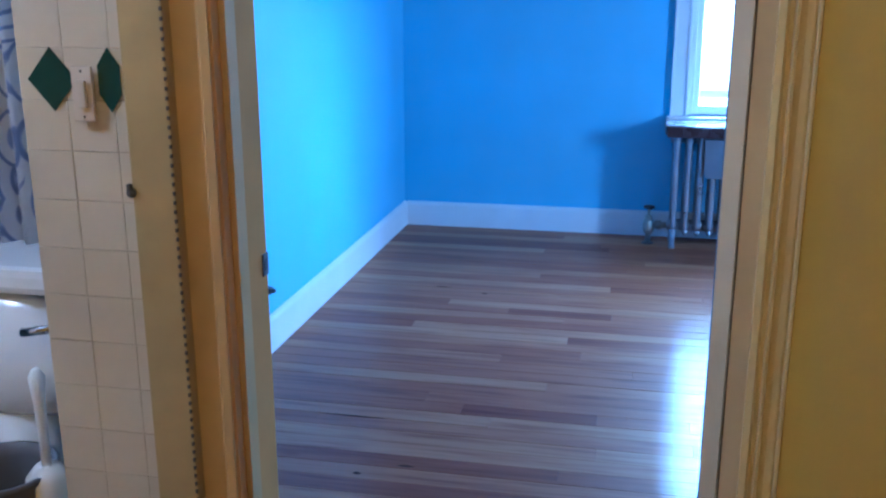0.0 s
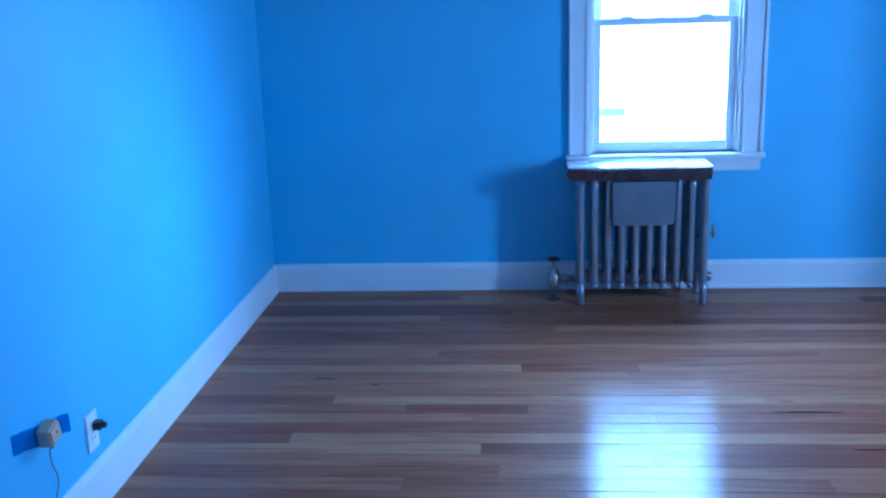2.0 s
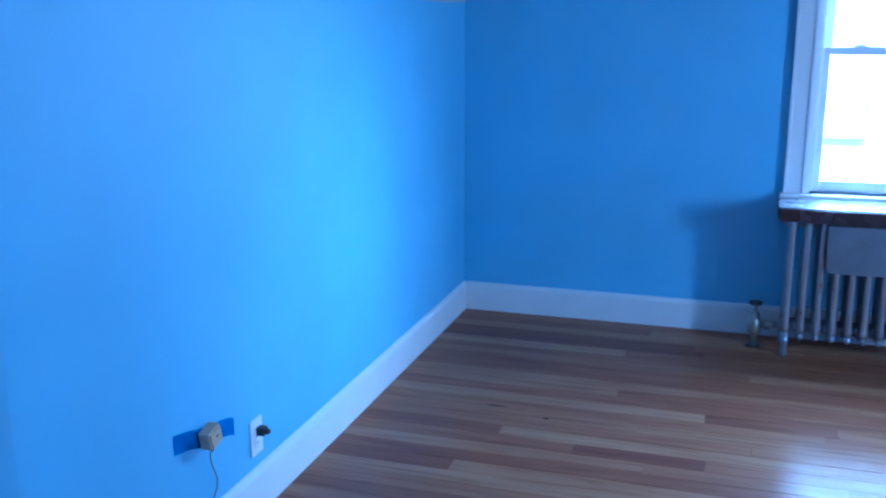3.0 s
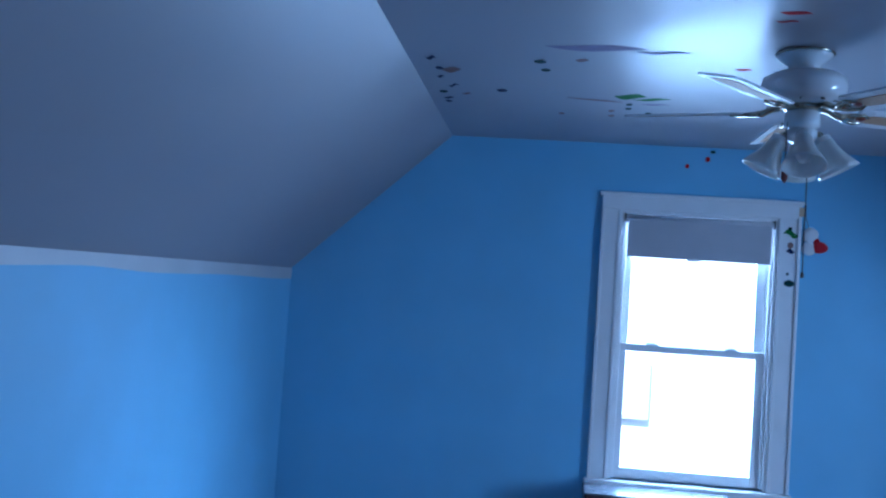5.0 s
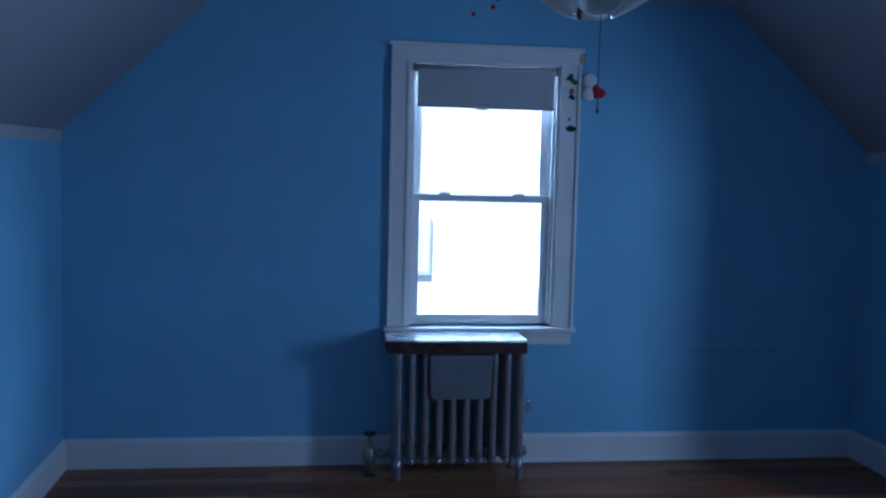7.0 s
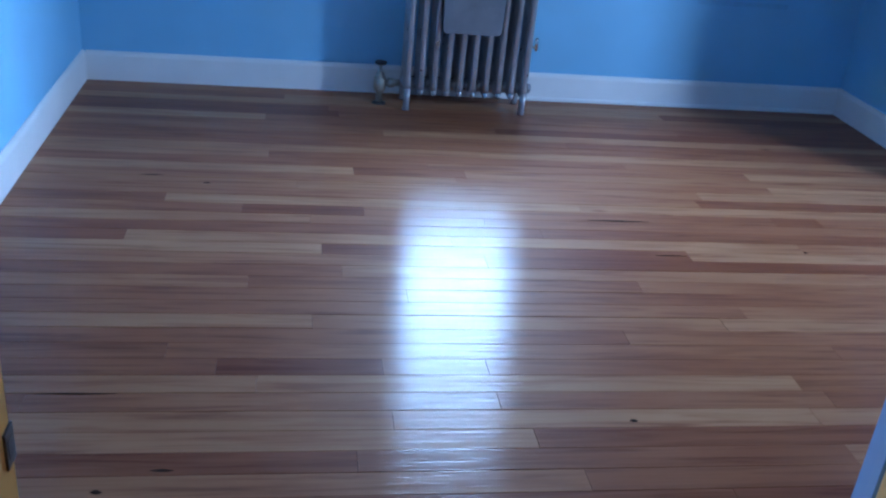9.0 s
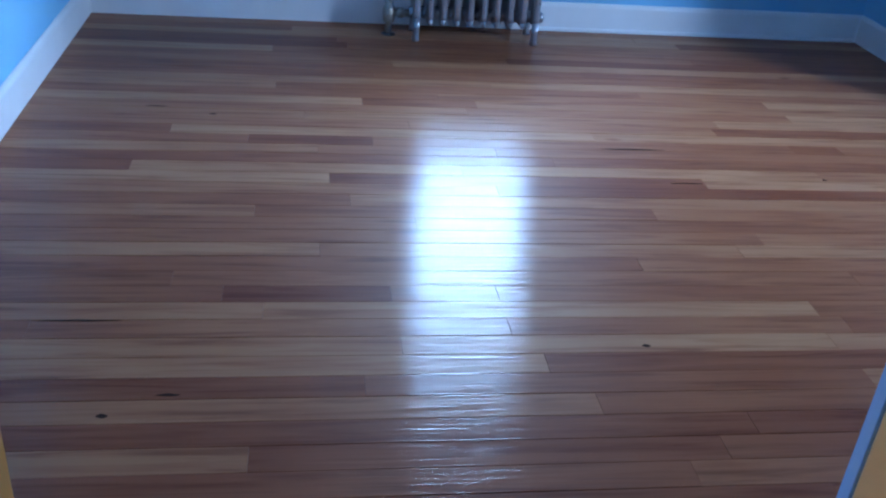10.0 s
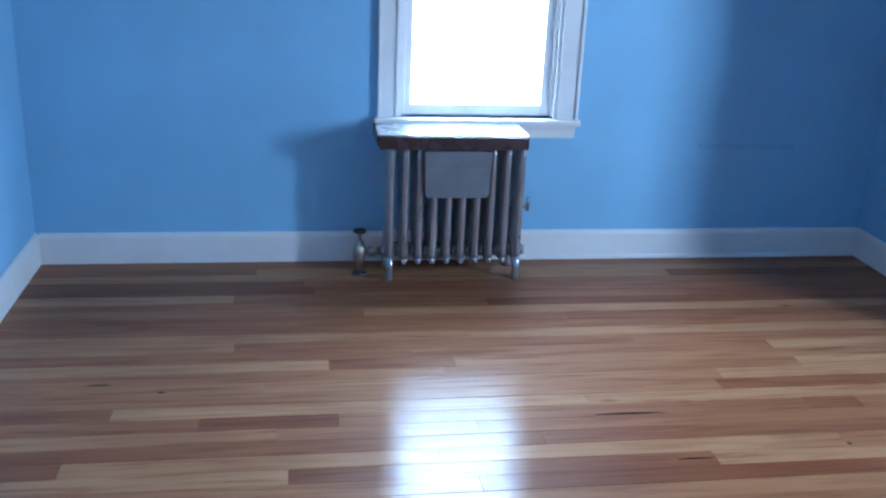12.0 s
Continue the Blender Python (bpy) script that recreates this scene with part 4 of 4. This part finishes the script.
outlet((0.0, -2.234, 0.243), 1, "white duplex wall outlet with a plug in it")
outlet((W, -0.572, 0.252), -1, "white duplex wall outlet on the blue wall")
plug = empty("plug", (0.009, -2.230, 0.262), "small black plug in the wall outlet", "plug")
part("plug_body", box((0.0, -0.014, -0.013), (0.026, 0.014, 0.013), 0.004), BLACK, plug)
part("plug_cap", lathe([(0.010, 0.0), (0.009, 0.010), (0.005, 0.014)], 12, pose(0.026, 0, 0, 0, 90)), BLACK, plug)

tp = bmesh.new()
n = 12
low, high = [], []
for k in range(n + 1):
    y = -2.655 + 0.30 * k / n
    zc = 0.398 - 0.066 * k / n
    j = 0.006 * noise.noise((k * 3.1, 0, 5)) if 0 < k < n else 0.010 * math.sin(k)
    out_x = 0.0015 + 0.010 * math.exp(-((y + 2.525) / 0.045) ** 2)
    low.append(tp.verts.new((out_x, y, zc - 0.027 + j)))
    high.append(tp.verts.new((out_x, y, zc + 0.027 + j)))
for k in range(n):
    tp.faces.new((low[k], low[k + 1], high[k + 1], high[k]))
bmesh.ops.solidify(tp, geom=tp.faces, thickness=-0.0008)
tagged(part("painters_tape", tp, TAPE), "torn strip of blue painter's tape on the wall", "tape")
dev = empty("doorbell_box", (0.013, -2.525, 0.376), "beige plastic sensor box taped to the wall", "sensor box")
dev.rotation_euler = (radians(14), 0, 0)
part("case", box((0.0, -0.032, -0.026), (0.034, 0.026, 0.026), 0.004), BEIGE, dev)
part("front_cover", box((0.0345, -0.028, -0.022), (0.039, 0.022, 0.022), 0.002), BEIGE, dev)
part("cover_screw", lathe([(0.004, 0.0), (0.003, 0.0015)], 10, pose(0.039, 0.0, 0.002, 0, 90)), STEEL, dev)
part("cable_gland", lathe([(0.006, 0.0), (0.006, 0.014), (0.004, 0.018)], 10, pose(0.018, -0.008, -0.027, 180)), BLACK, dev)
wire_pts = [(0.026, -2.545, 0.325), (0.022, -2.540, 0.30), (0.012, -2.515, 0.26), (0.008, -2.490, 0.22), (0.008, -2.492, 0.19), (0.010, -2.520, 0.165), (0.021, -2.528, 0.150), (0.021, -2.530, 0.125), (0.022, -2.531, 0.10)]
tagged(part("thin_wire", tube([(x, y + 0.020, z + 0.004) for x, y, z in wire_pts], 0.0017, 6), WIRE, smooth=True), "thin dark wire dangling from the sensor box", "wire")

# faint old mark on the window wall
lower_edge = [(3.10 + k * 0.036, 0.553 + 0.006 * noise.noise((k * 0.7, 0.3, 0))) for k in range(15)]
upper_edge = [(3.10 + k * 0.036, 0.579 + 0.007 * noise.noise((k * 0.7, 1.3, 0))) for k in range(14, -1, -1)]
mk = prism(lower_edge + upper_edge, "y", -0.0005, 0.0)
tagged(part("wall_scuff", mk, surface("rubbed blue paint", (0.235, 0.435, 0.645), 0.6, vary=0.06, scale=30)), "faint horizontal scuff line on the blue wall", "scuff mark")

# ---- bathroom things ----
sw = empty("light_switch", (0.612, HY - 0.0145, 1.222), "white light switch on the tiled wall", "light switch")
part("plate", box((-0.026, -0.005, -0.052), (0.026, 0.0, 0.052), 0.002), CREAM_SWITCH, sw)
part("rocker", box((-0.011, -0.010, -0.026), (0.011, -0.005, 0.026), 0.002), CREAM_SWITCH, sw)
for z in (-0.043, 0.043):
    part("screw", lathe([(0.003, 0), (0.002, 0.001)], 8, pose(0, -0.005, z, 90)), STEEL, sw)
sw.scale = (0.62, 1.0, 0.74)
cur = bmesh.new()
cn = 40
rowsc = []
for z in (0.75, 1.1, 1.5, 2.0):
    rowsc.append([cur.verts.new((0.06 + 0.30 * k / cn, ALC - 0.06 + 0.018 * math.sin(k * 0.9), z)) for k in range(cn + 1)])
for a, b2 in zip(rowsc, rowsc[1:]):
    for k in range(cn):
        cur.faces.new((a[k], a[k + 1], b2[k + 1], b2[k]))
bmesh.ops.solidify(cur, geom=cur.faces, thickness=0.001)
tagged(part("shower_curtain", cur, CURTAIN, smooth=True), "white shower curtain with blue-grey paisley rings", "shower curtain")
tagged(part("curtain_rod", tube([(-0.3, ALC - 0.06, 2.01), (0.533, ALC - 0.06, 2.01)], 0.012, 12), CHROME, smooth=True), "chrome rod holding the shower curtain", "curtain rod")
toi = empty("toilet", (0.26, ALC - 0.13, 0.0), "white porcelain toilet tank with chrome lever", "toilet")
part("tank", lathe([(0.12, 0.60), (0.155, 0.615), (0.175, 0.66), (0.19, 0.85)], 28, Matrix.Diagonal((1.0, 0.46, 1.0, 1.0))), PORCELAIN, toi, smooth=True)
part("lid", box((-0.215, -0.10, 0.85), (0.215, 0.095, 0.90), 0.016), PORCELAIN, toi)
part("lever", tube([(0.15, -0.09, 0.80), (0.15, -0.112, 0.80), (0.09, -0.116, 0.79)], 0.008, 10), CHROME, toi, "chrome flush lever", True)
part("pedestal", lathe([(0.11, 0.0), (0.09, 0.05), (0.075, 0.20), (0.075, 0.50), (0.08, 0.60)], 24, Matrix.Diagonal((1.0, 0.8, 1.0, 1.0))), PORCELAIN, toi, smooth=True)
# added dark grey vessel that fills the dark area below the tank
vessel_at = (0.335, ALC - 0.33, 0.0)
waste = empty("dark_vessel", vessel_at, "dark grey vessel filling the area below the toilet tank", "waste bin")
part("vessel_body", lathe([(0.075, 0.0), (0.080, 0.01), (0.095, 0.56), (0.099, 0.565), (0.099, 0.575), (0.091, 0.575), (0.088, 0.55), (0.072, 0.02)], 26, close=False), surface("dark grey vessel", (0.13, 0.13, 0.14), 0.5, vary=0.15), waste, smooth=True)
part("vessel_bottom", lathe([(0.074, 0.004), (0.074, 0.012)], 26), BLACK, waste)
brush = empty("toilet_brush", (0.425, HY + 0.06, 0.0), "white plastic toilet brush in its holder", "toilet brush")
part("holder", lathe([(0.05, 0.0), (0.055, 0.01), (0.046, 0.20), (0.042, 0.50), (0.036, 0.565), (0.020, 0.585)], 20), PLATE, brush, smooth=True)
part("handle", tube([(0, 0, 0.58), (0, 0, 0.64), (0, 0, 0.70), (0, 0, 0.745), (0, 0, 0.760)], [0.009, 0.008, 0.010, 0.014, 0.006], 12), PLATE, brush, smooth=True)


# made-up ceiling fittings for the two fill lamps, out of view
def unseen_fitting(at, label):
    e = empty("unseen_ceiling_light", at, label, "ceiling light")
    part("base", lathe([(0.10, 0.0), (0.10, -0.02), (0.09, -0.025)], 24), FAN_WHITE, e, smooth=True)
    part("globe", lathe([(0.05, -0.30), (0.09, -0.29), (0.11, -0.25), (0.115, -0.255)], 24, close=False), FROST, e, smooth=True)


unseen_fitting((1.32, -5.85, 2.32), "unseen round white ceiling light added in the hall")
unseen_fitting((-0.35, -4.9, 2.32), "unseen round white ceiling light added in the bathroom")

# ---- outside: ground and the house opposite ----
structure("ground", box((-60, 0.6, -3.4), (60, 80, -3.2)), surface("winter lawn", (0.22, 0.22, 0.18), 0.95, vary=0.3, scale=0.8, grain=12, bump=0.3), "pale open ground outside the window", "ground")
SIDING = surface("white house siding", (0.82, 0.82, 0.82), 0.6, vary=0.02, scale=3)
GREY_TRIM = surface("grey trim", (0.50, 0.50, 0.52), 0.6)
nh = empty("neighbour_house", (2.08, 6.6, -3.2), "white sided house opposite the window", "house")
part("wall", box((-7, 0.0, 0.0), (7, 4.0, 6.6)), SIDING, nh)
part("roof", prism([(-0.4, 6.6), (4.4, 6.6), (2.0, 8.6)], "x", -7.4, 7.4), SIDING, nh)
wn2 = part("window", box((-0.35, -0.05, 3.46), (0.45, 0.0, 4.10), 0.01), SIDING, nh, "white window of the house opposite")
part("pane", box((-0.30, -0.056, 3.52), (0.39, -0.051, 4.05)), surface("pale curtained pane", (0.70, 0.72, 0.75), 0.3, vary=0.02), wn2)
for lo, hi in (((-0.37, -0.07, 3.42), (0.47, -0.03, 3.455)), ((0.452, -0.06, 3.455), (0.475, -0.03, 4.10))):
    part("window_trim", box(lo, hi), GREY_TRIM, wn2)

# ---- floor boards, last: strips along the room's width, each its own piece ----
PB = 0.081
rnd = random.Random(11)
board_meshes = {}


def board_mesh(length):
    """A strip with eased edges; alike lengths share one mesh."""
    key = round(length, 3)
    if key not in board_meshes:
        h, e = PB - 0.0005, 0.0009
        out = [(0, -0.022), (-h, -0.022), (-h, -e), (-h + e, 0.0), (-e, 0.0), (0, -e)]
        bm = prism(out, "x", 0.0, key - 0.0007)
        me = bpy.data.meshes.new("floor_board")
        bm.to_mesh(me)
        bm.free()
        me.materials.append(FLOOR_WOOD)
        board_meshes[key] = me
    return board_meshes[key]


# rows with known joints: row: [(end of board, tone)...]; others are laid at random
KNOWN = {
    8: [(2.3, 0.40), (4.02, 0.30)],
    9: [(1.35, 0.35), (4.02, 0.42)],
    10: [(1.85, 0.72), (4.02, 0.82)],
    11: [(0.93, 0.74), (2.5, 0.40), (4.02, 0.48)],
    12: [(1.6, 0.46), (3.05, 0.52), (4.02, 0.94)],
    13: [(1.281, 0.93), (1.75, 0.28), (4.02, 0.62)],
    14: [(1.70, 0.60), (3.09, 0.50), (4.02, 0.95)],
    15: [(1.05, 0.66), (2.73, 0.66), (4.02, 0.90)],
    16: [(1.45, 0.60), (2.69, 0.64), (4.02, 0.20)],
    17: [(0.568, 0.28), (2.165, 0.92), (4.02, 0.82)],
    18: [(0.85, 0.50), (1.30, 0.06), (2.95, 0.42), (3.15, 0.14), (4.02, 0.46)],
    19: [(1.10, 0.74), (1.75, 0.55), (4.02, 0.44)],
    20: [(1.95, 0.22), (4.02, 0.28)],
    21: [(0.476, 0.20), (1.60, 0.84), (2.945, 0.82), (4.02, 0.60)],
    22: [(1.137, 0.86), (2.468, 0.18), (4.02, 0.88)],
    23: [(1.70, 0.60), (4.02, 0.10)],
    24: [(1.20, 0.34), (3.10, 0.62), (4.02, 0.52)],
    25: [(0.9, 0.62), (2.20, 0.36), (4.02, 0.48)],
    26: [(1.40, 0.45), (4.02, 0.40)],
    27: [(2.50, 0.42), (4.02, 0.50)],
    28: [(1.10, 0.70), (2.4, 0.58), (4.02, 0.80)],
    29: [(2.05, 0.34), (4.02, 0.44)],
    30: [(0.70, 0.40), (2.7, 0.46), (4.02, 0.38)],
    31: [(0.84, 0.36), (1.291, 0.04), (1.588, 0.30), (4.02, 0.34)],
    32: [(0.95, 0.66), (2.49, 0.84), (4.02, 0.46)],
    33: [(0.383, 0.25), (1.592, 0.54), (2.55, 0.44), (4.02, 0.30)],
    34: [(1.30, 0.68), (2.465, 0.88), (4.02, 0.70)],
    35: [(1.658, 0.74), (4.02, 0.16)],
    36: [(1.20, 0.14), (2.483, 0.28), (4.02, 0.72)],
    37: [(1.75, 0.58), (4.02, 0.26)],
    38: [(2.1, 0.15), (4.02, 0.10)],
    39: [(0.943, 0.70), (2.0, 0.08), (4.02, 0.22)],
    40: [(1.9, 0.22), (4.02, 0.48)],
}
n_rows = int((-DY) / PB)
for r in range(-1, n_rows):
    y = -(0.024 + PB * r)
    if r in KNOWN:
        runs = KNOWN[r]
    else:
        runs, x = [], 0.0
        while x < 4.0:
            x2 = x + rnd.uniform(0.9, 2.3)
            x2 = 4.02 if x2 > 3.6 else x2
            runs.append((x2, min(1, max(0, rnd.choice((0.12, 0.3, 0.4, 0.45, 0.5, 0.62, 0.85)) + rnd.uniform(-0.08, 0.08)))))
            x = x2
    x = 0.005
    top = y if y < 0 else -0.001
    for x2, tone in runs:
        o = new("floor_board", board_mesh(x2 - x))
        o.location = (x, top, rnd.uniform(-0.0006, 0.0))
        o.rotation_euler = (radians(rnd.uniform(-0.42, 0.42)), 0, 0)
        o["tone"] = tone
        o.parent = floor
        x = x2

# dark knots and a split, let into the boards
KNOT = surface("dark knot wood", (0.035, 0.018, 0.012), 0.95, vary=0.3, scale=40, spec=0.05)
for kx, ky, kl, kw in ((2.29, -1.553, 0.125, 0.007), (0.49, -1.229, 0.048, 0.006), (0.705, -1.294, 0.014, 0.006), (1.938, -2.831, 0.012, 0.007), (0.752, -3.005, 0.028, 0.006), (0.62, -3.075, 0.013, 0.008), (0.50, -2.700, 0.10, 0.004), (2.40, -1.846, 0.06, 0.004), (2.95, -1.80, 0.010, 0.006)):
    kn = part("knot", prism(leafy(kl, kw, 0.1), "z", -0.002, 0.0006), KNOT, floor)
    kn.location = (kx, ky, 0)

# ---- bathroom tiles, last ----
bm = box((-TS / 2 + 0.0004, -0.005, -TS / 2 + 0.0004), (TS / 2 - 0.0004, 0.0, TS / 2 - 0.0004), 0.0008)
t0 = part("tile", bm, TILE, stub)
tile_data = t0.data
first = True
for j in range(31):
    for i in range(3):
        x, z = 0.543 + TS * i, 1.0283 + TS * (j - 14)
        if first:
            t0.location, first = (x, HY - 0.003, z), False
            continue
        o = new("tile", tile_data)
        o.location, o.parent = (x, HY - 0.003, z), stub
for x in (0.560, 0.650):
    d = part("diamond_tile", prism([(0, -0.049), (0.018, -0.022), (0.018, 0.022), (0, 0.049), (-0.018, 0.022), (-0.018, -0.022)] if x > 0.60 else [(0, -0.049), (0.034, -0.008), (0.034, 0.008), (0, 0.049), (-0.040, 0.0)], "y", -0.0075, -0.0055), TILE_GREEN, stub)
    d.location = (x, HY - 0.003, 1.241)
    d.scale = (0.96, 1.0, 0.92)
